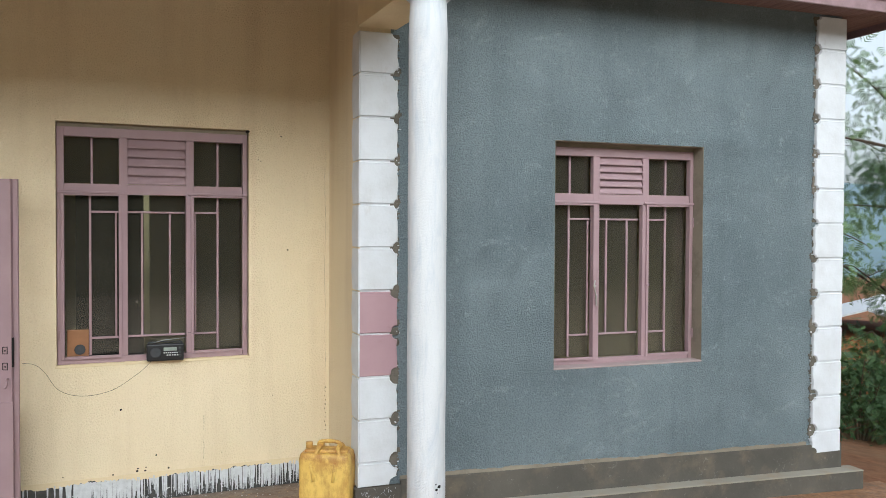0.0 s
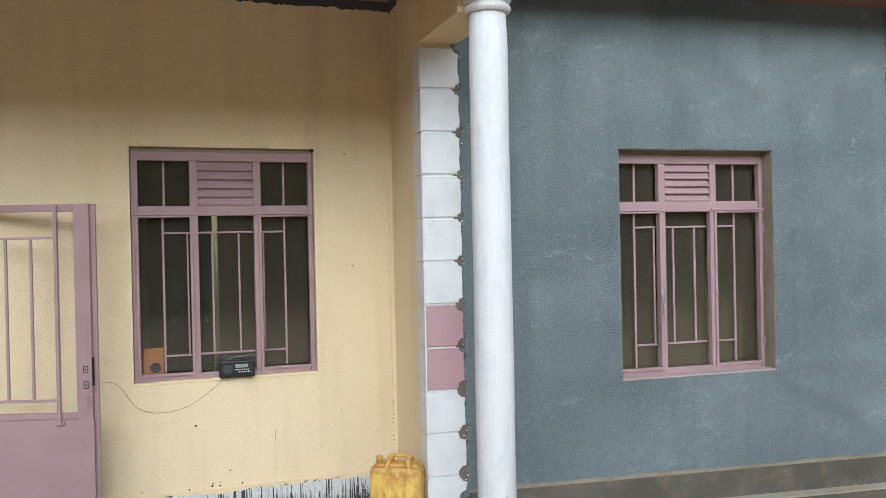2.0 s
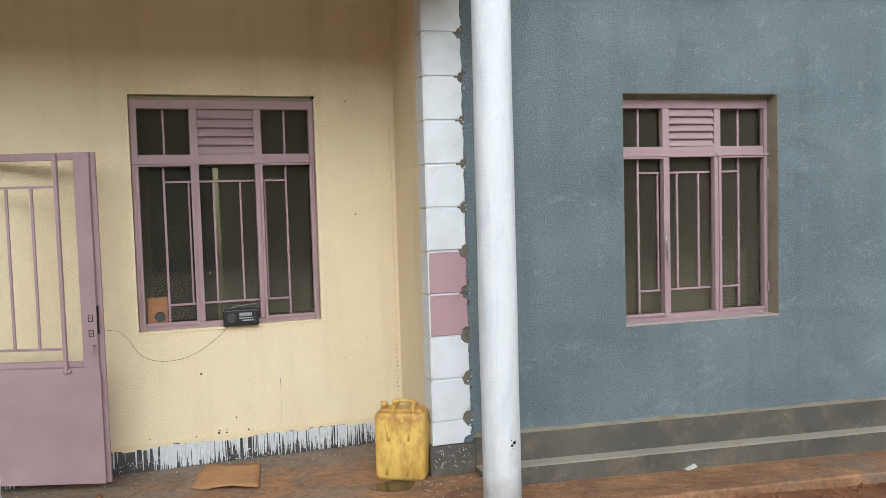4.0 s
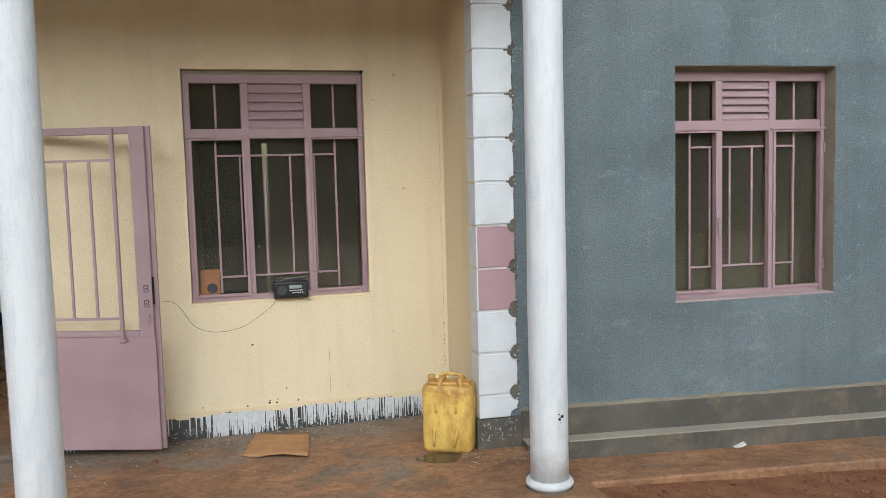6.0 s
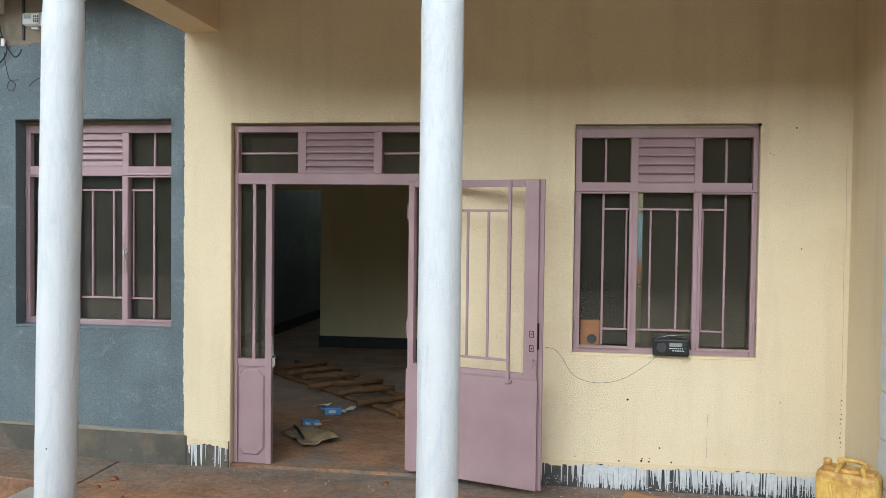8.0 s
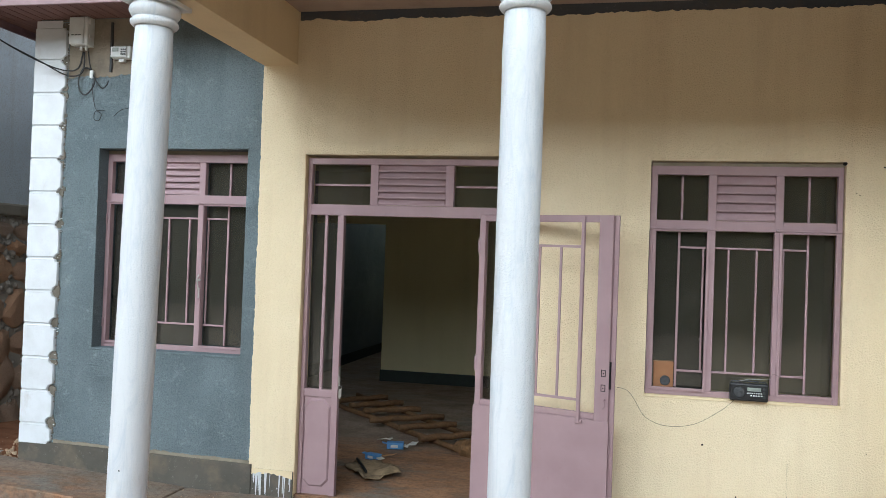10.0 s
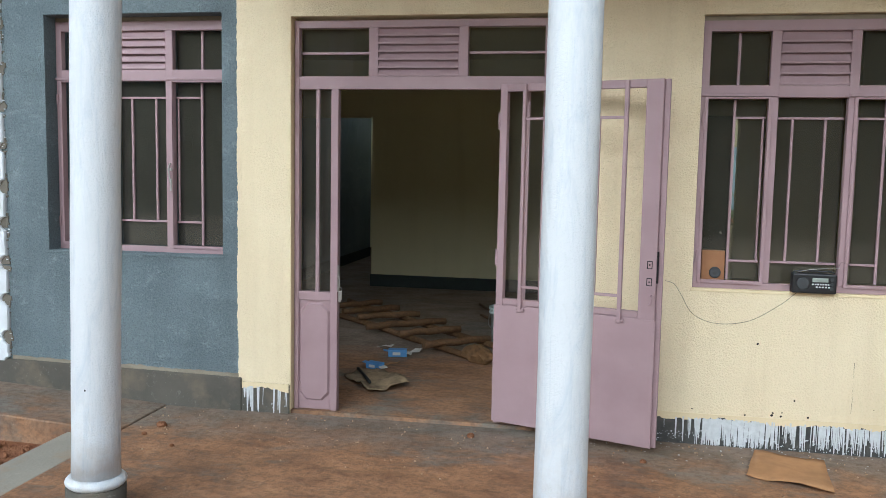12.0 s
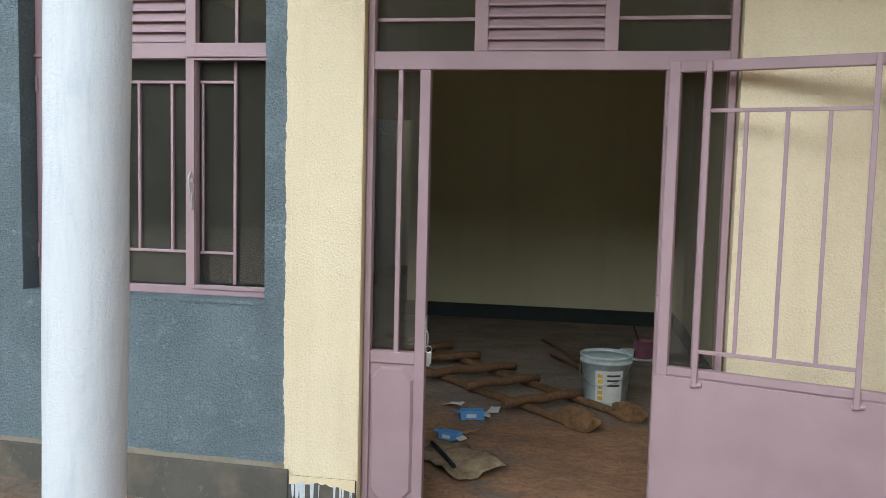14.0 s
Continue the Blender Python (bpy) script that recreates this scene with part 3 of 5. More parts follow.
structure("ceiling_inside", bm, ROOM, "plain painted ceiling inside", "ceiling")
bm = slab_with_sky_hole(-4.64, -0.55, FACE + 0.2, 11.6, 3.0, 3.06, ROOM_SKY_HOLE)
structure("ceiling_room", bm, ROOM, "painted ceiling of the room, with an unseen hole added for light", "ceiling")
bm = slab_with_sky_hole(-4.64, -3.42, 11.6, 15.3, 3.0, 3.06, PASSAGE_SKY_HOLE)
structure("ceiling_passage", bm, ROOM, "plain painted ceiling over the passage", "ceiling")
bm = box(B(), -2.92, 1.905, 3.93, 4.17, 3.15, TOP, 0.012)
for v in bm.verts:
    if v.co.z < 3.25:
        v.co.z += 0.011 * (v.co.x + 2.0)
structure("beam_front", bm, CREAM_SMOOTH, "cream plastered beam over the columns", "beam")
bm = box(B(), -2.915, -2.65, 4.17, FACE, 3.165, TOP)
structure("beam_left", bm, CREAM_SMOOTH, "cream plastered beam from column to wall", "beam")
bm = box(B(), 1.65, 1.90, 4.17, 4.884, 3.06, TOP)
structure("beam_right", bm, CREAM_SMOOTH, "cream plastered beam from column to the wing", "beam")
bm = B()
for z0, z1, d in ((3.155, 3.21, 0.012), (3.24, 3.29, 0.024), (3.33, 3.50, 0.036)):
    box(bm, -2.95 - d, 1.91 + d, 3.93 - d, 3.932, z0, z1, 0.008)
structure("trim_beam_front", bm, WHITE, "white moulded bands along the face of the beam", "trim")


def corrugated(w, d, pitch, rise):
    """A ribbed metal sheet, w along x, d up the slope."""
    bm = B()
    n = int(w / 0.03)
    rows = []
    for y in (0.0, d):
        row = []
        for k in range(n + 1):
            ph = k % 7
            h = 0.022 if ph in (0, 1) else 0.0
            row.append(bm.verts.new((w * k / n, y * math.cos(rise), y * math.sin(rise) + h)))
        rows.append(row)
    for k in range(n):
        bm.faces.new((rows[0][k], rows[0][k + 1], rows[1][k + 1], rows[1][k]))
    return bm


def eaves(prefix, x0, x1, over, z, base, side0, side1, deep=3.0):
    """Soffit boards, fascia and roof sheet along a wall whose face is y = 0 in the frame base."""
    bm = B()
    n = int((x1 - x0 + side0 + side1) / 0.09)
    a, b = x0 - side0, x1 + side1
    for k in range(n):
        u0, u1 = a + (b - a) * k / n, a + (b - a) * (k + 1) / n
        box(bm, u0 + 0.003, u1 - 0.003, -over + 0.02, -0.002, z, z + 0.012)
    box(bm, a, b, -over + 0.02, -0.002, z + 0.006, z + 0.02)
    structure("soffit_" + prefix, bm, SOFFIT, "brown boarded eaves soffit", "soffit", base)
    bm = box(B(), a - 0.02, b + 0.02, -over, -over + 0.02, z - 0.06, z + 0.075, 0.005)
    box(bm, a - 0.02, b + 0.02, -over - 0.012, -over - 0.001, z + 0.02, z + 0.085, 0.004)
    structure("fascia_" + prefix, bm, FASCIA, "dusty pink fascia board under the roof edge", "fascia", base)
    structure("roof_" + prefix, corrugated(b - a + 0.1, deep, 0.2, radians(20)), ROOF, "purple ribbed metal roof sheet", "roof",
              base @ pose(a - 0.05, -over - 0.05, z + 0.095))


eaves("wing", 0.30, WING_W, 0.40, 3.475, WING, 0.0, 0.42)
bm = box(B(), WING_W - 0.02, WING_W + 0.42, 0.0, 6.0, 3.475, 3.49)
structure("soffit_wing_side", bm, SOFFIT, "brown boarded eaves soffit at the wing's side", "soffit", WING)
bm = box(B(), WING_W + 0.42, WING_W + 0.44, -0.40, 6.0, 3.415, 3.55, 0.004)
structure("fascia_wing_side", bm, FASCIA, "dusty pink fascia board at the wing's side", "fascia", WING)
LEFT_EAVES = pose(0, FACE, 0)
eaves("left", LEFT, -2.93, 0.56, 3.555, LEFT_EAVES, 0.30, 0.0, 1.5)
bm = box(B(), LEFT - 0.30, LEFT + 0.02, FACE, 11.0, 3.555, 3.57)
structure("soffit_left_side", bm, SOFFIT, "brown boarded eaves soffit at the house's side", "soffit")
bm = box(B(), LEFT - 0.32, LEFT - 0.30, FACE - 0.56, 11.0, 3.495, 3.63, 0.004)
structure("fascia_left_side", bm, FASCIA, "dusty pink fascia board at the house's side", "fascia")
bm = slab_with_sky_hole(-0.6, 2.05, 3.75, 13.2, 3.66, 3.72, HALL_SKY_HOLE)
structure("roof_middle", bm, ROOF, "metal roof over the middle of the house", "roof")
bm = box(B(), 2.06, 5.5, 5.2, 13.2, 3.66, 3.72)
structure("roof_back", bm, ROOF, "metal roof over the back of the wing", "roof")
bm = box(B(), -3.0, -0.6, 3.75, 5.9, 3.66, 3.72)
structure("roof_veranda", bm, ROOF, "metal roof over the veranda", "roof")
bm = slab_with_sky_hole(-5.1, -0.6, 5.9, 11.6, 3.66, 3.72, ROOM_SKY_HOLE)
structure("roof_room", bm, ROOF, "metal roof over the room, with an unseen hole added for light", "roof")
bm = slab_with_sky_hole(-5.1, -3.001, 11.6, 15.5, 3.66, 3.72, PASSAGE_SKY_HOLE)
structure("roof_left_back", bm, ROOF, "metal roof over the left rooms", "roof")


# ---------------------------------------------------------------- columns
def column(x, y, foot, up=0.0, lean=0.0):
    ob = thing("column", None, None, "white-painted round veranda column with ringed capital", "column", pose(x, y, 0, 0, lean, 0), "veranda columns")
    prof = [(0.108, foot + 0.05)]
    for k in range(1, 16):
        z = foot + 0.05 + (2.94 + up - foot - 0.05) * k / 16
        prof.append((0.1065 + 0.003 * noise.noise(Vector((x, z * 2.3, 7))), z))
    prof.append((0.100, 2.955 + up))
    bm = spun(B(), prof, 28)
    for v in bm.verts:
        o = noise.noise(Vector((v.co.x * 6 + x, v.co.y * 6, v.co.z * 2)))
        v.co.x *= 1 + 0.016 * o
        v.co.y *= 1 + 0.016 * o
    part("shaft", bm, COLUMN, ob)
    def ring(r, z, h):
        return [(r * (0.86 + 0.14 * math.sin(math.pi * k / 6)), z + h * k / 6) for k in range(7)]
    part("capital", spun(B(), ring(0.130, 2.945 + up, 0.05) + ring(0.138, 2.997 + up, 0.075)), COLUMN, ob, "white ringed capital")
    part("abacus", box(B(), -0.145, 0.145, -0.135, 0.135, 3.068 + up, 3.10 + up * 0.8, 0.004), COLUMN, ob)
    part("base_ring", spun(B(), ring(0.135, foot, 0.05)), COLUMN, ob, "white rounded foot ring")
    part("footing", spun(B(), [(0.128, -0.1), (0.132, foot - 0.004), (0.12, foot + 0.002)]), PLINTH, ob, "grey cement footing")
    return ob


column(1.81, 4.13, -0.015, 0.10)
column(-0.762, 4.045, 0.05, 0.04)
column(-2.878, 4.115, 0.10, 0.03, 1.2)


# ---------------------------------------------------------------- quoins
def quoin_block(u0, u1, z0, z1, notch, rough_side, rnd, sharp=False):
    """A plaster quoin: chamfered block with the inner corners bitten away."""
    bm = B()
    c = 0.007
    pts = []
    inner, outer = (u1, u0) if rough_side > 0 else (u0, u1)
    s = 1 if rough_side > 0 else -1
    notch *= 1.1 if z0 < 1.2 else 0.75
    n1, n2 = notch * rnd.uniform(0.6, 1.2), notch * rnd.uniform(0.6, 1.2)
    pts.append((outer, z0)), pts.append((inner - s * n1, z0))
    for k in range(1, 5):
        a = math.pi / 2 * k / 4
        pts.append((inner - s * n1 * math.cos(a) * rnd.uniform(0.9, 1.1), z0 + n1 * math.sin(a) * rnd.uniform(0.92, 1.05)))
    zs = z0 + n1
    for k in range(1, 5):
        pts.append((inner + s * rnd.uniform(-0.006, 0.004), zs + (z1 - n2 - zs) * k / 5))
    for k in range(0, 5):
        a = math.pi / 2 * k / 4
        pts.append((inner - s * n2 * math.sin(a) * rnd.uniform(0.9, 1.1), z1 - n2 * math.cos(a) * rnd.uniform(0.95, 1.0)))
    pts.append((outer, z1))
    front = [bm.verts.new((x, -0.026, z)) for x, z in pts]
    rear = [bm.verts.new((x, 0.0, z)) for x, z in pts]
    cx = sum(p[0] for p in pts) / len(pts)
    cz = (z0 + z1) / 2
    mid = [bm.verts.new((x, -0.016, z)) for x, z in pts]
    for v in front:
        v.co.x += c * ((0.1 if sharp else 0.7) if v.co.x < cx else -0.7)
        v.co.z += c * (0.7 if v.co.z < cz else -0.7) if abs(v.co.z - cz) > (z1 - z0) * 0.3 else 0
    bm.faces.new(front)
    for p, q in ((front, mid), (mid, rear)):
        for k in range(len(pts)):
            j = (k + 1) % len(pts)
            bm.faces.new((p[k], p[j], q[j], q[k]))
    return bm


def return_block(u0, z0, z1, rnd):
    """The quoin's face round the corner, its far edge uneven."""
    bm = B()
    n = 7
    far = [0.138 + 0.024 * math.sin(math.pi * k / n) + rnd.uniform(-0.006, 0.006) for k in range(n + 1)]
    rows = []
    for k in range(n + 1):
        z = z0 + (z1 - z0) * k / n
        rows.append([bm.verts.new(p) for p in ((u0 - 0.0002, -0.0235, z), (u0 - 0.009, -0.0215, z), (u0 - 0.010, far[k] - 0.01, z), (u0 - 0.0005, far[k], z))])
    for a, b in zip(rows, rows[1:]):
        for i in range(4):
            j = (i + 1) % 4
            bm.faces.new((a[i], a[j], b[j], b[i]))
    bm.faces.new(rows[0])
    bm.faces.new(rows[-1])
    return bm


def quoin(label, base, u0, u1, z_first, pitch, z_bottom, z_top, rough_side, pinks=(), side_face=False):
    rnd = random.Random(int(u0 * 100) + 17)
    ob = thing("corner_quoin", None, None, label, "quoin", base, "corner quoins", "structure")
    # raw cement showing round the blocks
    inner = u1 if rough_side > 0 else u0
    bm = B()
    for k in range(int((z_top - z_bottom) / 0.010)):
        z = z_bottom + 0.010 * k
        d = (z - z_first) / pitch
        near = abs(d - round(d)) * pitch
        wdt = 0.017 - near * 0.16 + 0.026 * noise.noise(Vector((z * 22, u0, 2.0))) + 0.012 * noise.noise(Vector((z * 70, u0, 6.0))) + rnd.uniform(-0.005, 0.005)
        if wdt > 0.004:
            lo, hi = (inner - 0.06, inner + wdt) if rough_side > 0 else (inner - wdt, inner + 0.06)
            box(bm, lo, hi, -0.006 - rnd.uniform(0, 0.003), -0.001, z, z + 0.0102)
    part("mortar_edge", bm, MORTAR_EDGE, ob, "ragged raw cement along the quoins")
    # white splashes that overran the blocks
    bm = B()
    for k in range(int((z_top - z_bottom) / 0.022)):
        z = z_bottom + 0.022 * k + rnd.uniform(0, 0.02)
        d = (z - z_first) / pitch
        if abs(d - round(d)) * pitch < 0.07 and rnd.random() < 0.3:
            s = 1 if rough_side > 0 else -1
            u = inner + s * rnd.uniform(-0.012, 0.018)
            w = rnd.uniform(0.002, 0.008)
            box(bm, u - w, u + w, -0.0115, -0.004, z, z + rnd.uniform(0.003, 0.008))
    part("paint_splash", bm, WHITE, ob)
    ks = range(math.floor((z_bottom - z_first) / pitch), math.ceil((z_top - z_first) / pitch))
    for k in ks:
        z0, z1 = max(z_bottom, z_first + pitch * k + 0.006), min(z_top, z_first + pitch * (k + 1) - 0.006)
        if z1 - z0 < 0.05:
            continue
        pink = k in pinks
        part("block", quoin_block(u0, u1, z0, z1, 0.042, rough_side, rnd, side_face), PINK_QUOIN if pink else WHITE, ob, "pink-painted quoin block" if pink else "")
        if side_face:
            part("return_block", return_block(u0, z0, z1, rnd), WHITE, ob)
    bm = box(B(), *((u0 + 0.004, u1 - 0.050) if rough_side > 0 else (u0 + 0.050, u1 - 0.004)), -0.013, -0.0015, z_bottom, z_top)
    part("joint_bed", bm, WHITE, ob)
    return ob


quoin("white plaster corner quoin with two pink blocks", WING, -0.002, 0.245, 0.868, 0.2718, 0.175, 3.03, 1, (0, 1), True)
quoin("white plaster quoin at the wing's outer corner", WING, WING_W - 0.285, WING_W, 0.516, 0.2687, 0.07, 3.455, -1)
quoin("white plaster quoin at the house's left corner", pose(0, FACE, 0), LEFT, LEFT + 0.285, 1.145, 0.2605, 0.205, 3.545, 1)


# ---------------------------------------------------------------- windows and door
def bar(bm, x0, x1, z0, z1, y0=0.052, y1=0.068):
    return box(bm, x0, x1, y0, y1, z0, z1, 0.002)


def pane(x0, x1, z0, z1, parent, y=0.072):
    ob = part("pane", box(B(), x0, x1, y, y + 0.004, z0, z1), GLASS, parent, "dark window glass")
    ob.visible_shadow = False
    return ob


def louvre(x0, x1, z0, z1, n, parent):
    for k in range(n):
        za = z0 + (z1 - z0) * k / n
        h = (z1 - z0) / n
        bm = B()
        vs = [bm.verts.new(p) for p in ((x0, 0.004, za + 0.002), (x1, 0.004, za + 0.002), (x1, 0.030, za + h + 0.006), (x0, 0.030, za + h + 0.006))]
        bm.faces.new(vs)
        r = bmesh.ops.extrude_face_region(bm, geom=list(bm.faces))
        bmesh.ops.translate(bm, verts=[v for v in r["geom"] if isinstance(v, bmesh.types.BMVert)], vec=(0, 0.004, -0.004))
        box(bm, x0, x1, 0.0, 0.007, za - 0.001, za + 0.010)
        part("louvre_slat", bm, PINK, parent)
    part("louvre_back", box(B(), x0, x1, 0.036, 0.038, z0, z1), PINK, parent)


def steel_window(name, rect, setback, base, label, open_left, mullions, transom, arms, jamb=0.045, handle_side=0):
    x0, x1, z0, z1 = rect
    w, h = x1 - x0, z1 - z0
    ob = structure(name, None, None, label, "window", base @ pose(x0, setback, z0))
    a, b = mullions                 # their centres
    t0, t1 = transom                # its lower and upper edge
    bm = B()
    box(bm, 0.004, jamb, 0, 0.045, 0.004, h - 0.030, 0.003)
    box(bm, w - jamb + 0.012, w - 0.004, 0, 0.045, 0.004, h - 0.030, 0.003)
    box(bm, 0.040, w - 0.040, 0.001, 0.044, 0.004, 0.042, 0.003)
    box(bm, 0.004, w - 0.004, 0.001, 0.044, h - 0.090, h - 0.030, 0.003)
    box(bm, a - 0.026, a + 0.026, 0.0005, 0.0445, 0.042, h - 0.090, 0.003)
    box(bm, b - 0.026, b + 0.026, 0.0005, 0.0445, 0.042, h - 0.090, 0.003)
    box(bm, 0.040, w - 0.040, 0.0015, 0.043, t0, t1, 0.003)
    part("window_frame", bm, PINK, ob, "dusty pink steel frame")
    part("head_filler", box(B(), 0.003, w - 0.003, 0.006, 0.075, h - 0.0295, h - 0.003), RAW, ob, "raw cement packed over the frame")
    part("drip_bar", box(B(), 0.006, a + 0.02, -0.018, 0.0, t0 + 0.004, t0 + 0.020, 0.003), PINK, ob)
    part("drip_bar", box(B(), b - 0.02, w - 0.006, -0.018, 0.0, t0 + 0.004, t0 + 0.020, 0.003), PINK, ob)
    # top row
    top = h - 0.090
    for p, q in ((jamb, a - 0.026), (b + 0.026, w - jamb + 0.012)):
        pane(p, q, t1, top, ob)
        part("glazing_bar", bar(B(), (p + q) / 2 - 0.008, (p + q) / 2 + 0.008, t1, top), PINK, ob)
    louvre(a + 0.026, b - 0.026, t1 + 0.004, top - 0.002, 5, ob)
    # middle light
    zr0, zr1 = arms
    p, q = a + 0.026, b - 0.026
    pane(p, q, 0.042, t0, ob)
    for z in (zr0, zr1):
        part("glazing_bar", bar(B(), p, q, z - 0.007, z + 0.007), PINK, ob)
    for f in (0.25, 0.73):
        u = p + (q - p) * f
        part("glazing_bar", bar(B(), u - 0.007, u + 0.007, zr0 + 0.007, zr1 - 0.007), PINK, ob)
    # the two casements
    for side in (0, 1):
        p, q = (0.026, a - 0.010) if side == 0 else (b + 0.004, w - 0.020)
        hinge = p if side == 0 else q
        p, q = p - hinge, q - hinge
        bm = B()
        lo, hi = 0.034, t0 + 0.002
        box(bm, p, p + 0.020, 0, 0.026, lo, hi, 0.002)
        box(bm, q - 0.020, q, 0, 0.026, lo, hi, 0.002)
        box(bm, p + 0.020, q - 0.020, 0.0005, 0.0255, lo, lo + 0.020, 0.002)
        box(bm, p + 0.020, q - 0.020, 0.0005, 0.0255, hi - 0.012, hi, 0.002)
        me = mesh_of("casement", bm, PINK)
        c = new("casement", me)
        c.parent = ob
        c.matrix_basis = pose(hinge, -0.010, 0, 0, 0, -open_left if side == 0 else 0.0)
        pane(p + 0.020, q - 0.020, lo + 0.020, hi - 0.012, c, 0.08)
        m = (p + q) / 2 + (-0.010 if side == 0 else 0.002)
        e = q - 0.020 if side == 0 else p + 0.020
        part("glazing_bar", bar(B(), m - 0.0075, m + 0.0075, lo + 0.020, hi - 0.012, 0.055, 0.070), PINK, c)
        for z in (zr0, zr1):
            part("glazing_bar", bar(B(), min(m + 0.0075, e), max(m - 0.0075, e), z - 0.007, z + 0.007, 0.056, 0.069), PINK, c)
        e2 = e - 0.016 if side == 0 else e + 0.016
        part("glazing_bar", bar(B(), e2 - 0.006, e2 + 0.006, zr0 + 0.007, zr1 - 0.007, 0.056, 0.069), PINK, c)
        for z in (0.16, t0 - 0.16):
            k = p - 0.006 if side == 0 else q + 0.006
            part("hinge", tube(B(), (k, -0.006, z), (k, -0.006, z + 0.07), 0.007, seg=8), PINK, c)
        k = q - 0.010 if side == 0 else p + 0.010
        bm = tube(B(), (k, 0.0, 0.56), (k, -0.012, 0.56), 0.010, seg=10)
        if side == handle_side:
            path_tube(bm, smooth_path([(k, -0.012, 0.60), (k - 0.012, -0.018, 0.565), (k - 0.004, -0.020, 0.52), (k + 0.006, -0.018, 0.46)], 4), 0.005)
            box(bm, k + 0.000, k + 0.012, -0.022, -0.015, 0.42, 0.50, 0.003)
            part("window_handle", bm, STEEL, c, "twisted steel casement handle")
        else:
            part("window_knob", bm, PINK, c)
    return ob


steel_window("window_1", WIN1, 0.035, pose(0, FACE, 0), "dusty pink steel window with louvre and dark panes, closed", 1.2, (0.405, 0.829), (1.112, 1.180), (0.165, 0.998), 0.048, -1)
steel_window("window_2", WIN2, 0.115, WING, "pink steel window with louvre in a deep reveal", 1.0, (0.392, 0.802), (1.140, 1.213), (0.208, 1.034))
steel_window("window_3", WIN3, 0.115, pose(0, FACE, 0), "pink steel window with louvre in the slate blue wall", 0.0, (0.410, 0.826), (1.140, 1.213), (0.208, 1.034), handle_side=1)
# plastered sills and reveals
structure("sill_1", box(B(), WIN1[0] - 0.01, WIN1[1] + 0.01, FACE - 0.006, FACE + 0.2, WIN1[2] - 0.014, WIN1[2] + 0.004, 0.004), CREAM_SMOOTH,
          "narrow cream plastered window sill", "sill")
bm = box(B(), WIN2[0], WIN2[1], -0.004, 0.2, WIN2[2] - 0.006, WIN2[2] + 0.006, 0.004)
structure("sill_2", bm, SILL, "sill dabbed with pink paint", "sill", WING)
for k, (u0, u1, z0, z1) in enumerate(((WIN2[1] - 0.004, WIN2[1] + 0.002, WIN2[2], WIN2[3]), (WIN2[0] - 0.002, WIN2[0] + 0.004, WIN2[2], WIN2[3]),
                                      (WIN2[0], WIN2[1], WIN2[3] - 0.004, WIN2[3] + 0.002))):
    structure("reveal_%d" % (k + 1), box(B(), u0, u1, 0.004, 0.2, z0 + (0.004 if k < 2 else 0.0), z1), RAW, "unpainted cement window reveal", "reveal", WING)
structure("sill_3", box(B(), WIN3[0] - 0.01, WIN3[1] + 0.01, FACE - 0.006, FACE + 0.2, WIN3[2] - 0.014, WIN3[2] + 0.004, 0.004), GREY,
          "slate blue plastered window sill", "sill")


def octagon_panel(x0, x1, z0, z1, y, parent):
    """Raised sheet panel with clipped corners."""
    c = 0.05
    pts = ((x0 + c, z0), (x1 - c, z0), (x1, z0 + c), (x1, z1 - c), (x1 - c, z1), (x0 + c, z1), (x0, z1 - c), (x0, z0 + c))
    bm = B()
    vs = [bm.verts.new((x, y, z)) for x, z in pts]
    bm.faces.new(vs)
    mx, mz = (x0 + x1) / 2, (z0 + z1) / 2
    vs2 = [bm.verts.new((mx + (x - mx) * 0.88, y - 0.012, mz + (z - mz) * 0.965)) for x, z in pts]
    for k in range(8):
        bm.faces.new((vs[k], vs[(k + 1) % 8], vs2[(k + 1) % 8], vs2[k]))
    bm.faces.new(vs2)
    return part("raised_panel", bm, PINK, parent)


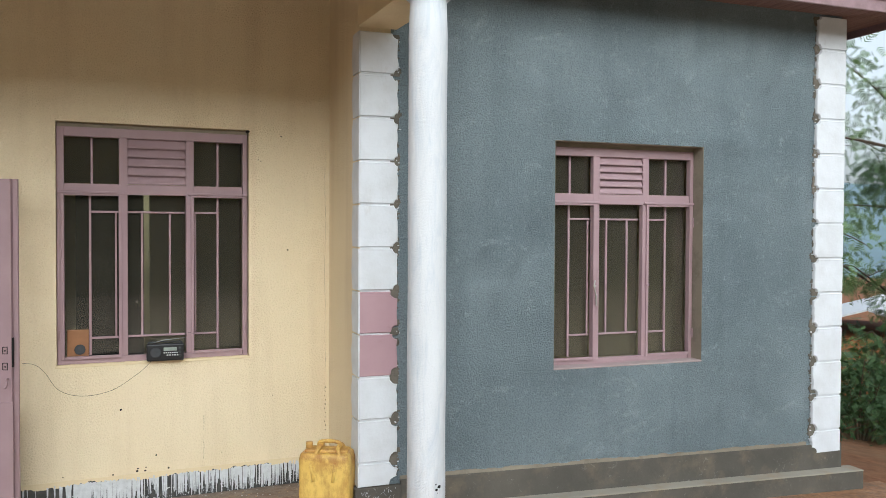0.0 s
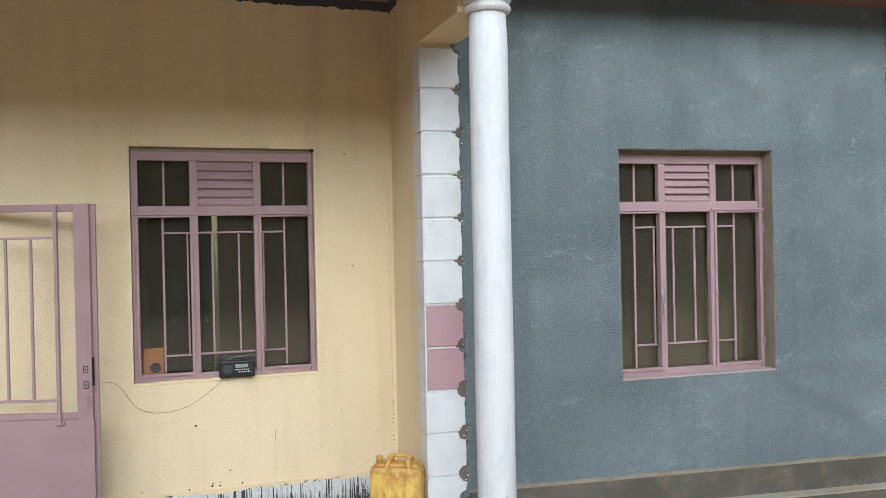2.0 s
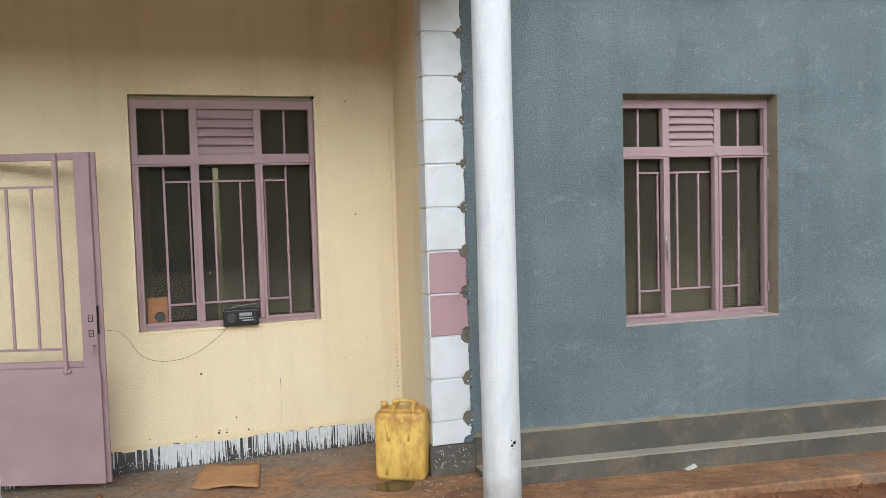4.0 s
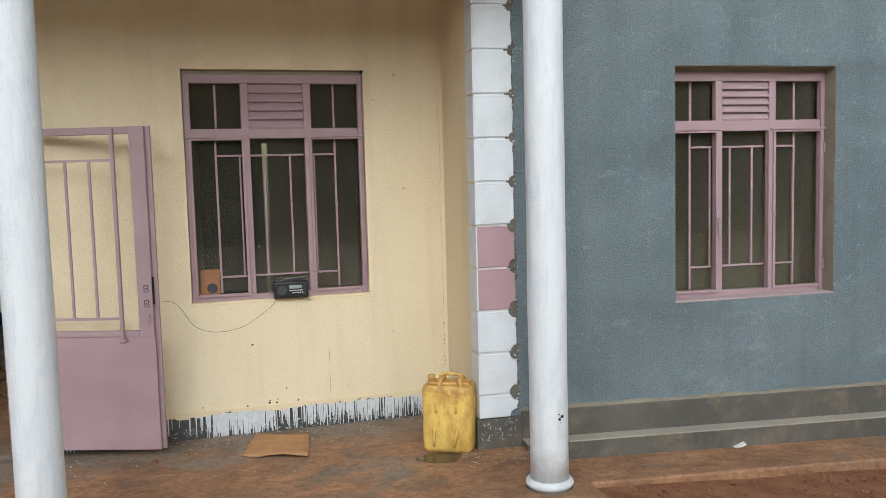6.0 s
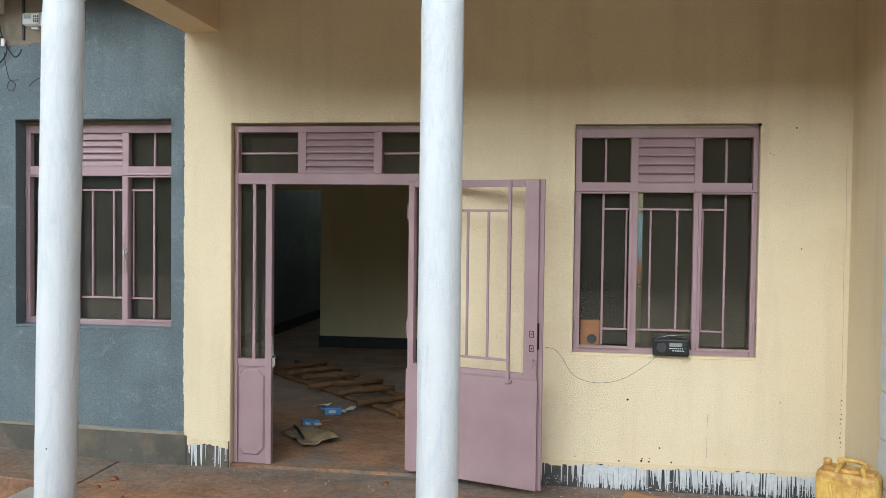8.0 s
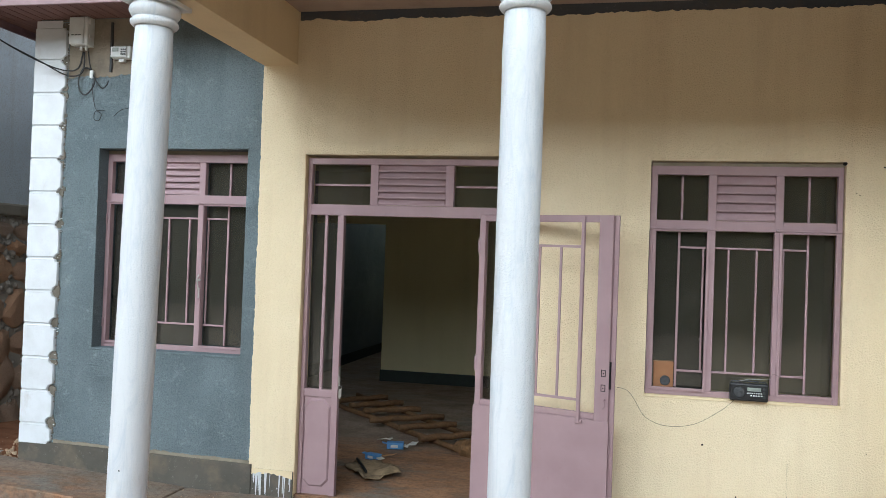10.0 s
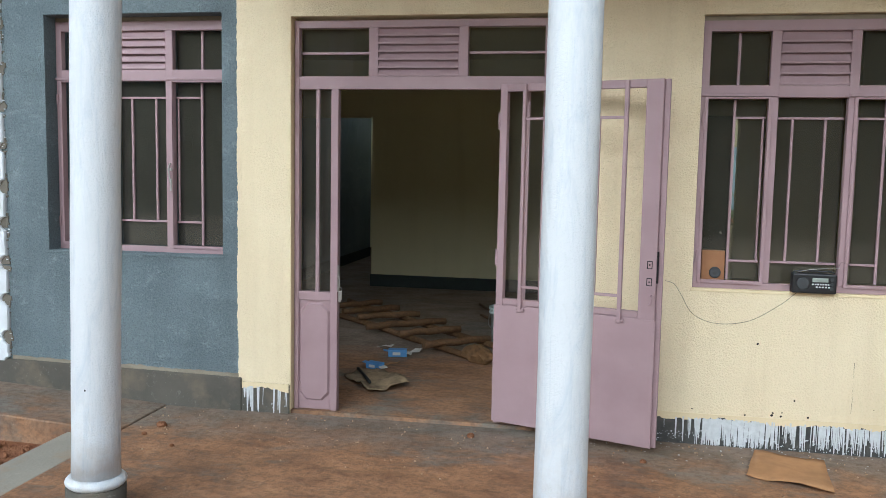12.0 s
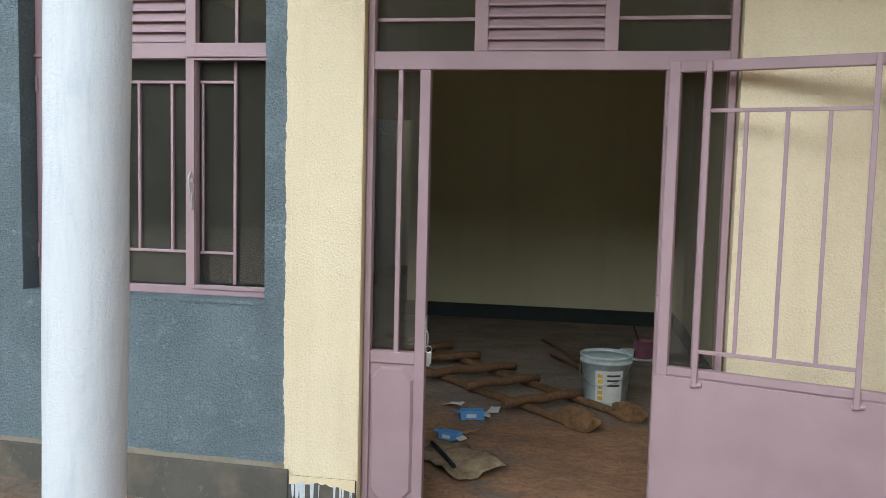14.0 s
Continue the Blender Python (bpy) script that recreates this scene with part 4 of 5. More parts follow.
def steel_door():
    x0, x1, _, z1 = DOOR
    w = x1 - x0
    ob = structure("door_1", None, None, "dusty pink steel door set with side lights and louvred transom", "door", pose(x0, FACE + 0.05, 0))
    L0, L1 = 0.010, 0.300          # left side light
    R0, R1 = 1.322, w - 0.010      # right side light
    tr0, tr1 = 2.062, 2.142
    top = z1 - 0.02
    bm = B()
    box(bm, L0, L0 + 0.030, 0, 0.05, 0.0, top, 0.003)
    box(bm, R1 - 0.030, R1, 0, 0.05, 0.0, top, 0.003)
    box(bm, L1 - 0.048, L1, 0, 0.05, 0.0, tr0, 0.003)
    box(bm, R0 - 0.002, R0 + 0.046, 0, 0.05, 0.0, tr0, 0.003)
    box(bm, L0 + 0.030, R1 - 0.030, 0.0005, 0.0495, tr0, tr1, 0.003)
    box(bm, L0 + 0.030, R1 - 0.030, 0.0005, 0.0495, top - 0.045, top, 0.003)
    a, b = 0.522, 1.085
    box(bm, a - 0.03, a + 0.03, 0.001, 0.049, tr1, top - 0.045, 0.003)
    box(bm, b - 0.03, b + 0.03, 0.001, 0.049, tr1, top - 0.045, 0.003)
    part("door_frame", bm, PINK, ob, "dusty pink steel frame")
    for p, q in ((L0 + 0.03, a - 0.03), (b + 0.03, R1 - 0.03)):
        pane(p, q, tr1, top - 0.045, ob)
        z = (tr1 + top - 0.045) / 2
        part("glazing_bar", bar(B(), p, q, z - 0.008, z + 0.008), PINK, ob)
    louvre(a + 0.03, b - 0.03, tr1 + 0.004, top - 0.047, 6, ob)
    for p, q in ((L0 + 0.03, L1 - 0.048), (R0 + 0.046, R1 - 0.03)):
        part("kick_panel", box(B(), p, q, 0.014, 0.036, 0.0, 0.76, 0.002), PINK, ob, "pink sheet steel lower panel")
        octagon_panel(p + 0.004, q - 0.004, 0.06, 0.70, 0.013, ob)
        part("rail", box(B(), p, q, 0.002, 0.048, 0.72, 0.775, 0.003), PINK, ob)
        pane(p, q, 0.775, tr0, ob)
        u = p + (q - p) * 0.58
        part("glazing_bar", bar(B(), u - 0.011, u + 0.011, 0.775, tr0, 0.004, 0.026), PINK, ob)
    # lock case and key on the fixed post
    part("strike_plate", box(B(), L1 - 0.001, L1 + 0.006, 0.004, 0.04, 0.78, 0.95, 0.002), STEEL, ob, "steel strike plate")
    bm = path_tube(B(), [(L1 + 0.02 + 0.016 * math.cos(k), -0.012, 0.80 + 0.016 * math.sin(k)) for k in (0, 0.8, 1.6, 2.4, 3.2, 4, 4.8, 5.6, 6.28)], 0.002, 5)
    box(bm, L1 + 0.012, L1 + 0.028, -0.016, -0.012, 0.72, 0.785, 0.002)
    box(bm, L1 + 0.022, L1 + 0.036, -0.020, -0.017, 0.735, 0.79, 0.002)
    part("keys", bm, STEEL, ob, "bunch of small steel keys")
    bm = path_tube(B(), smooth_path([(L1 - 0.002, 0.0, 0.885), (L1 + 0.014, -0.012, 0.88), (L1 + 0.018, -0.012, 0.85), (L1 + 0.016, -0.012, 0.82)], 5), 0.003)
    part("door_handle", bm, STEEL, ob, "bent steel pull")
    # the leaf, swung out against the wall
    leaf = B()
    W, zb, zt, zs = 0.972, 0.033, 2.086, 0.768
    box(leaf, 0.0, 0.045, -0.02, 0.02, zb, zt, 0.003)
    box(leaf, W - 0.095, W, -0.02, 0.02, zb, zt, 0.003)
    box(leaf, 0.045, W - 0.095, -0.0195, 0.0195, zt - 0.045, zt, 0.003)
    box(leaf, 0.045, W - 0.095, -0.0195, 0.0195, zs, zs + 0.035, 0.003)
    box(leaf, 0.045, W - 0.095, -0.012, 0.012, zb, zs, 0.002)
    box(leaf, -0.008, W + 0.008, -0.026, -0.0205, zb + 0.002, zs - 0.006, 0.002)
    box(leaf, W + 0.0005, W + 0.03, 0.004, 0.022, zb, zt, 0.002)
    d = new("door_leaf", mesh_of("door_leaf", leaf, PINK))
    d.parent = ob
    d.matrix_basis = pose(1.334, -0.050, 0, 0, 0, -18.8)
    tagged(d, "pink steel door leaf swung wide open, barred above a sheet panel")
    la, lb = 0.165, 0.775
    for u in (la, lb):
        bm = box(B(), u - 0.011, u + 0.011, -0.046, -0.0205, zs - 0.035, zt - 0.005, 0.003)
        tube(bm, (u - 0.016, -0.034, zs - 0.03), (u + 0.03, -0.034, zs - 0.022), 0.011, seg=8)
        part("grille_bar", bm, PINK, d)
    for z in (0.885, 1.880):
        part("grille_bar", box(B(), la + 0.011, lb - 0.011, -0.040, -0.026, z - 0.008, z + 0.008, 0.002), PINK, d)
    for k in (1, 2, 3):
        u = la + (lb - la) * k / 4
        part("grille_bar", box(B(), u - 0.008, u + 0.008, -0.040, -0.026, 0.893, 1.872, 0.002), PINK, d)
    part("lock_slot", box(B(), W + 0.002, W + 0.009, -0.0225, -0.0035, 0.97, 1.145, 0.001), HOLE, d, "dark lock slot")
    for z in (1.06, 0.965):
        bm = B()
        for u0, u1, za, zc in ((W - 0.052, W - 0.022, z + 0.028, z + 0.032), (W - 0.052, W - 0.022, z - 0.012, z - 0.008),
                               (W - 0.052, W - 0.048, z - 0.008, z + 0.028), (W - 0.026, W - 0.022, z - 0.008, z + 0.028),
                               (W - 0.040, W - 0.034, z + 0.004, z + 0.014)):
            box(bm, u0, u1, -0.0225, -0.0203, za, zc)
        part("lock_cutout", bm, HOLE, d)
    bm = path_tube(B(), smooth_path([(W - 0.02, -0.021, 0.90), (W - 0.02, -0.05, 0.90), (W - 0.012, -0.056, 0.87), (W - 0.024, -0.052, 0.85)], 4), 0.006)
    part("latch_loop", bm, PINK, d)
    for z in (0.25, 1.0, 1.82):
        part("hinge", tube(B(), (-0.008, -0.006, z), (-0.008, -0.006, z + 0.10), 0.010, seg=8), PINK, d)
    return ob


steel_door()
structure("reveal_door", box(B(), DOOR[0] - 0.002, DOOR[0] + 0.005, FACE + 0.002, FACE + 0.2, 0.0, DOOR[3], 0.001), CREAM_SMOOTH, "cream door reveal", "reveal")

# ---------------------------------------------------------------- rooms behind
ROOM_BACK = 11.5
def room_wall(name, x0, x1, y0, y1, z0=-0.05, z1=3.0):
    structure(name, box(B(), x0, x1, y0, y1, z0, z1), ROOM, "cream-painted inner wall with a dark foot", "wall")


room_wall("wall_room_back", -3.585, -0.55, ROOM_BACK, ROOM_BACK + 0.15)
room_wall("wall_room_right", -0.55, -0.42, 5.96, ROOM_BACK + 0.15)
room_wall("wall_passage", -3.585, -3.43, ROOM_BACK + 0.15, 15.3)
room_wall("wall_passage_end", -4.64, -3.4, 15.3, 15.5, z1=3.6)
room_wall("lintel_passage", -4.64, -3.586, ROOM_BACK, ROOM_BACK + 0.15, 2.25)
structure("wall_bedroom_back", wall_with_holes(-0.42, 1.9, 9.5, 9.62, -0.05, 3.0, [(0.0, 0.745, -0.05, 2.16)]), ROOM, "cream inner wall with a doorway", "wall")
room_wall("wall_bedroom_right", 1.86, 1.96, 5.96, 9.5)
# the wider opening is unseen, added to let light into the rear
structure("wall_back", wall_with_holes(-3.42, 5.5, 13.0, 13.2, -0.6, 3.6, [(1.0, 1.75, 0.86, 1.98), (2.2, 5.0, 0.9, 2.4)]), ROOM, "outer back wall with a small window and an added unseen opening", "wall")
room_wall("wall_wing_room", 4.80, 4.90, 5.2, 13.0)
structure("wall_wing_room_back", box(B(), 1.97, 4.80, 11.8, 11.9, -0.05, 3.0), ROOM, "cream inner wall of the wing's room", "wall")
structure("floor_wing_room", box(B(), 0.2, WING_W - 0.23, 0.2, 8.0, -0.3, 0.0), FLOOR_IN, "cement floor in the wing's room", "floor", WING)
structure("ceiling_wing_room", box(B(), 0.2, WING_W - 0.23, 0.2, 8.0, 3.0, 3.05), ROOM, "plain painted ceiling in the wing's room", "ceiling", WING)
for nm, bb in (("back", (-3.597, -0.55, ROOM_BACK - 0.012, ROOM_BACK)), ("left", (-4.64, -4.628, 5.96, 15.28)),
               ("right", (-0.562, -0.55, 5.96, ROOM_BACK - 0.012)), ("end", (-4.628, -3.597, 15.288, 15.3)), ("passage", (-3.597, -3.585, ROOM_BACK + 0.001, 15.28))):
    structure("baseboard_" + nm, box(B(), *bb, -0.01, 0.16 if nm != "back" else 0.16), SKIRTING, "dark painted foot of the inner wall", "baseboard")
# the bedroom's inner door, standing nearly shut
ob = structure("door_2", box(B(), 0.0, 0.675, 9.44, 9.48, 0.0, 2.165, 0.004), SKIRTING, "dark inner door standing ajar", "door")
part("door_handle", tube(B(), (0.60, 9.44, 1.0), (0.60, 9.40, 1.0), 0.012), STEEL, ob)


# ---------------------------------------------------------------- neighbour's side: wall, ledge and retaining stonework
NX = -6.12
structure("wall_neighbour", box(B(), NX - 0.6, NX - 0.32, 5.3, 12.0, 2.1, 4.7), NEIGHBOUR, "raw grey plastered wall of the neighbouring house", "wall")
structure("ledge_neighbour", box(B(), NX - 0.6, NX + 0.06, 5.3, 12.0, 2.04, 2.16, 0.02), RAW, "cement ledge capping the stone retaining wall", "ledge")
stone_wall = structure("wall_retaining", box(B(), NX - 0.6, NX - 0.012, 5.3, 12.0, -0.4, 2.04), MORTAR, "rubble retaining wall of red-brown stones in rough mortar", "wall")


# ---------------------------------------------------------------- things on the veranda
def jerrycan(x, y, rz):
    ob = thing("jerrycan", None, None, "dirty yellow plastic jerrycan standing on the veranda floor", "jerrycan", pose(x, y, -0.022, 0, 0, rz))
    w, d, h = 0.162, 0.098, 0.430
    bm = B()
    levels = ((0.90, 0.0), (1.0, 0.03), (1.0, 0.20), (0.985, 0.22), (1.0, 0.24), (1.0, h - 0.04), (0.95, h - 0.008), (0.88, h))
    rings = []
    for s, z in levels:
        ring = []
        for sx, sy in ((1, 1), (-1, 1), (-1, -1), (1, -1)):
            cx, cy = sx * (w * s - 0.03), sy * (d * s - 0.03)
            a0 = {(1, 1): 0, (-1, 1): 90, (-1, -1): 180, (1, -1): 270}[(sx, sy)]
            for k in range(4):
                a = radians(a0 + 30 * k)
                ring.append(bm.verts.new((cx + 0.03 * math.cos(a), cy + 0.03 * math.sin(a), z)))
        rings.append(ring)
    for p, q in zip(rings, rings[1:]):
        for k in range(16):
            f = bm.faces.new((p[k], p[(k + 1) % 16], q[(k + 1) % 16], q[k]))
            f.smooth = True
    bm.faces.new(list(reversed(rings[0])))
    bm.faces.new(rings[-1])
    part("body", bm, JERRY, ob)
    # moulded ribs on the broad faces
    for sx, za, zb, lean in ((-0.082, 0.26, 0.37, 0.018), (0.070, 0.26, 0.37, -0.010), (-0.082, 0.04, 0.15, -0.004), (0.070, 0.04, 0.15, -0.022)):
        bm = path_tube(B(), [(sx, -d - 0.001, zb), (sx + lean * 0.5, -d - 0.002, (za + zb) / 2), (sx + lean, -d - 0.001, za)], 0.010, 8)
        part("rib", bm, JERRY, ob)
    bm = B()
    box(bm, -w + 0.03, w - 0.02, -0.055, 0.055, h - 0.012, h + 0.018, 0.012)
    part("shoulder", bm, JERRY, ob)
    for k in (-1, 1):
        bm = path_tube(B(), smooth_path([(0.075 * k + 0.02, -0.075, h - 0.01), (0.06 * k + 0.02, -0.05, h + 0.03), (0.06 * k + 0.02, 0.05, h + 0.03), (0.075 * k + 0.02, 0.075, h - 0.01)], 4), 0.014, 8)
        part("shoulder_ridge", bm, JERRY, ob)
    bm = path_tube(B(), smooth_path([(-0.05, 0, h + 0.01), (-0.042, 0, h + 0.055), (0.07, 0, h + 0.055), (0.085, 0, h + 0.01)], 5), 0.013, 8)
    part("handle", bm, JERRY, ob, "moulded carrying handle")
    bm = spun(B(), [(0.022, 0), (0.022, 0.05), (0.018, 0.052)], 16, pose(-0.115, 0, h + 0.0))
    part("spout", bm, JERRY, ob, "open pouring spout")
    return ob


jerrycan(1.478, 4.955, -30)
bm = B()
ring = [bm.verts.new((1.36 + (0.14 + 0.02 * math.sin(3 * a)) * math.cos(a), 4.80 + 0.10 * math.sin(a) + 0.012 * math.sin(2 * a), -0.019)) for a in [k * 0.2618 for k in range(24)]]
bm.faces.new(ring)
r = bmesh.ops.extrude_face_region(bm, geom=list(bm.faces))
bmesh.ops.translate(bm, verts=[v for v in r["geom"] if isinstance(v, bmesh.types.BMVert)], vec=(0, 0, -0.003))
PUDDLE = make_plain("wet_screed", srgb(74, 62, 50), 0.15, 0.0, 0.15, 8.0, 0.02)
thing("puddle", bm, PUDDLE, "small dark puddle under the jerrycan", "puddle")


def bent_sheet(name, pts, mat, label, category, thick=0.004, lift=0.012, z=0.002):
    """A lying sheet of card or cloth from a few plan corners, buckled a little."""
    n = 8
    bm = B()
    g = []
    for i in range(n + 1):
        row = []
        for j in range(n + 1):
            u, v = i / n, j / n
            p = [(1 - u) * (1 - v) * pts[0][k] + u * (1 - v) * pts[1][k] + u * v * pts[2][k] + (1 - u) * v * pts[3][k] for k in (0, 1)]
            h = z + lift * max(0.0, 0.5 + noise.noise(Vector((p[0] * 5, p[1] * 5, 3.3))) + 0.6 * noise.noise(Vector((p[0] * 13, p[1] * 13, 1.3))))
            row.append(bm.verts.new((p[0], p[1], h)))
        g.append(row)
    for i in range(n):
        for j in range(n):
            f = bm.faces.new((g[i][j], g[i + 1][j], g[i + 1][j + 1], g[i][j + 1]))
            f.smooth = True
    r = bmesh.ops.extrude_face_region(bm, geom=list(bm.faces))
    bmesh.ops.translate(bm, verts=[v for v in r["geom"] if isinstance(v, bmesh.types.BMVert)], vec=(0, 0, thick))
    return thing(name, bm, mat, label, category)


bent_sheet("cardboard_sheet", ((0.18, 5.25), (0.578, 5.09), (0.645, 5.55), (0.30, 5.67)), CARD, "flattened piece of brown cardboard on the floor", "cardboard", 0.004, 0.02, -0.020)


def radio(x, y, z, rz):
    ob = thing("radio", None, None, "small black portable radio on the window sill", "radio", pose(x, y, z, 0, 0, rz))
    part("case", box(B(), -0.118, 0.118, -0.035, 0.035, 0.0, 0.112, 0.008), BLACK, ob)
    part("display", box(B(), -0.012, 0.072, -0.038, -0.034, 0.066, 0.090, 0.002), LCD, ob, "grey display")
    for k in range(7):
        part("button", box(B(), -0.012 + 0.0135 * k, -0.003 + 0.0135 * k, -0.038, -0.034, 0.050, 0.057, 0.001), OFFWHITE, ob)
    for k in range(3):
        part("knob", tube(B(), (0.092, -0.034, 0.030 + 0.026 * k), (0.092, -0.046, 0.030 + 0.026 * k), 0.009, seg=12), DARK_GREY, ob)
    for k in range(5):
        part("button", box(B(), 0.008 + 0.016 * k, 0.018 + 0.016 * k, -0.038, -0.034, 0.034, 0.042, 0.001), OFFWHITE, ob)
    bm = spun(B(), [(0.034, 0), (0.036, 0.003), (0.030, 0.005), (0.01, 0.002)], 20, pose(-0.062, -0.034, 0.056, 90, 0, 0))
    part("speaker_grille", bm, DARK_GREY, ob)
    part("antenna", path_tube(B(), [(-0.10, 0.0, 0.112), (-0.02, -0.01, 0.135), (0.13, -0.02, 0.150)], 0.0025, 6), STEEL, ob, "thin steel aerial")
    part("carry_handle", path_tube(B(), smooth_path([(-0.105, 0, 0.108), (-0.09, 0, 0.124), (0.09, 0, 0.124), (0.105, 0, 0.108)], 4), 0.004), DARK_GREY, ob)
    return ob


radio(0.578, 5.742, 0.914, -2)


def speaker_box(x, y, z):
    ob = thing("speaker_box", None, None, "small brown wooden loudspeaker standing inside the window", "loudspeaker", pose(x, y, z))
    part("cabinet", box(B(), -0.066, 0.066, -0.03, 0.03, 0.0, 0.215, 0.003), CHIPBOARD, ob)
    bm = spun(B(), [(0.034, 0), (0.034, 0.004), (0.028, 0.006), (0.020, 0.001), (0.010, 0.004), (0.0005, 0.005)], 20, pose(0.012, -0.03, 0.085, 90, 0, 0))
    part("cone", bm, DARK_GREY, ob, "round dark cone")
    return ob


speaker_box(0.042, 5.885, 0.912)
bm = path_tube(B(), smooth_path([(-0.262, 5.452, 0.985), (-0.20, 5.60, 0.95), (-0.148, 5.72, 0.876), (-0.07, 5.752, 0.756), (0.067, 5.752, 0.708), (0.245, 5.752, 0.733),
                                 (0.404, 5.75, 0.831), (0.47, 5.735, 0.893), (0.50, 5.70, 0.935)], 6), 0.0013, 6)
thing("radio_wire", bm, WIRE, "thin dark wire hanging from the radio to the door leaf", "wire")
bm = path_tube(B(), smooth_path([(0.60, 5.735, 1.03), (0.70, 5.75, 1.05), (0.73, 5.77, 1.09), (0.79, 5.775, 1.07), (0.83, 5.78, 1.075)], 5), 0.0011, 5)
thing("aerial_wire", bm, WIRE, "short thin wire tied to the window frame", "wire")

# ---------------------------------------------------------------- meters and cables at the left corner
def meter_box(x, z0, w, h, d, mat, label):
    ob = thing("meter_box", None, None, label, "meter box", pose(x, FACE - 0.001, z0))
    part("case", box(B(), 0, w, -d, 0, 0, h, 0.008), mat, ob)
    part("cover", box(B(), -0.004, w * 0.82, -d - 0.014, -d + 0.002, 0.008, h - 0.008, 0.006), OFFWHITE, ob)
    return ob


ob = meter_box(-4.505, 3.325, 0.15, 0.225, 0.09, OFFWHITE, "grey-white electricity box on the wall under the eaves")
for k in range(3):
    part("print_bar", box(B(), 0.02 + 0.03 * k, 0.042 + 0.03 * k, -0.1058, -0.1038, 0.075, 0.081), DARK_GREY, ob)
for k in (0, 1):
    part("gland", tube(B(), (0.07 + 0.045 * k, -0.05, 0.004), (0.07 + 0.045 * k, -0.05, -0.03), 0.011, seg=10), OFFWHITE, ob)
for k in (0.06, 0.17):
    part("latch", box(B(), 0.146, 0.156, -0.07, -0.04, k, k + 0.03, 0.002), OFFWHITE, ob)
ob = meter_box(-4.165, 3.225, 0.16, 0.10, 0.05, OFFWHITE, "small white prepayment meter with keypad on the wall")
for r0 in range(3):
    for k in range(3):
        part("key", box(B(), 0.085 + 0.016 * k, 0.096 + 0.016 * k, -0.067, -0.063, 0.025 + 0.018 * r0, 0.037 + 0.018 * r0, 0.001), DARK_GREY, ob)
part("display", box(B(), 0.012, 0.065, -0.067, -0.063, 0.052, 0.082, 0.001), LCD, ob)
part("terminal_cover", box(B(), 0.05, 0.10, -0.035, -0.004, -0.022, -0.001, 0.003), OFFWHITE, ob)
bm = box(B(), -4.205, -4.185, FACE - 0.02, FACE - 0.001, 3.13, 3.52, 0.004)
thing("conduit", bm, DARK_GREY, "grey cable conduit fixed to the wall", "conduit")
structure("trim_raw_patch", ragged_strip(-4.57, -3.85, 3.10, 3.55, FACE - 0.004, 0.025), RAW, "raw cement patch round the meters", "trim")


def cable(pts, r, label="black electric cable on the wall"):
    thing("cable", path_tube(B(), smooth_path(pts, 6), r, 6), WIRE, label, "cable", group="cables at the meters")


yc = FACE - 0.03
cable([(-5.20, 5.30, 3.72), (-5.12, 5.22, 3.50), (-4.95, 5.40, 3.33), (-4.75, 5.60, 3.20), (-4.58, 5.70, 3.14), (-4.47, yc, 3.16), (-4.43, yc, 3.29)], 0.006, "black supply cable looping from the roof edge to the meters")
cable([(-5.18, 5.28, 3.72), (-5.08, 5.24, 3.46), (-4.92, 5.42, 3.31), (-4.72, 5.62, 3.19), (-4.55, 5.71, 3.10), (-4.43, yc, 3.13), (-4.42, yc, 3.29)], 0.006, "black supply cable looping from the roof edge to the meters")
cable([(-4.385, yc, 3.29), (-4.37, yc, 3.20), (-4.35, yc, 3.14), (-4.30, yc, 3.05), (-4.25, yc, 3.00), (-4.21, yc, 3.03), (-4.20, yc, 3.06)], 0.005)
cable([(-4.36, yc, 3.15), (-4.42, yc, 3.16), (-4.46, yc, 3.08), (-4.45, yc, 2.99), (-4.40, yc, 2.95), (-4.34, yc, 3.00), (-4.32, yc, 3.07), (-4.35, yc, 3.13)], 0.006)
cable([(-4.34, yc, 3.04), (-4.33, yc, 2.95), (-4.30, yc, 2.84), (-4.25, yc, 2.80), (-4.27, yc, 2.75), (-4.31, yc, 2.76), (-4.30, yc, 2.82), (-4.22, yc, 2.83)], 0.003)
cable([(-4.14, yc, 2.78), (-4.08, yc, 2.83), (-4.0, yc, 2.85), (-3.94, yc, 2.90)], 0.003)
bm = box(B(), -0.014, 0.014, -0.012, 0.012, 0, 0.06, 0.004)
thing("cable_joint", bm, OFFWHITE, "small white cable connector", "connector", pose(-4.345, yc, 3.08))

# pipe, panel and pole in the gap beside the house
ob = thing("rain_pipe", None, None, "grey plastic rain pipe with elbow under the roof corner", "pipe", pose(-5.22, 5.42, 3.42))
part("drop", tube(B(), (0, 0, 0), (0, 0, 0.13), 0.045, seg=16), OFFWHITE, ob)
part("elbow", path_tube(B(), smooth_path([(0, 0, 0.02), (-0.01, 0, -0.05), (-0.07, 0.01, -0.085), (-0.12, 0.02, -0.09)], 5), 0.050, 14), DARK_GREY, ob, "dark grey elbow")
part("run", tube(B(), (-0.10, 0.02, -0.09), (-1.0, 0.10, -0.07), 0.047, seg=14), DARK_GREY, ob, "dark grey pipe length")
ob = thing("solar_panel", None, None, "small solar panel tilted on a wooden pole", "solar panel", look((-5.70, 6.05, 3.42), (-3.2, 1.6, 4.6), -26))
part("backing", box(B(), -0.105, 0.085, -0.17, 0.17, -0.012, 0.0, 0.003), BLACK, ob)
part("glass_face", box(B(), -0.096, 0.076, -0.16, 0.16, -0.018, -0.0125), SOLAR, ob, "panel face, sky reflection put into its pale colour")
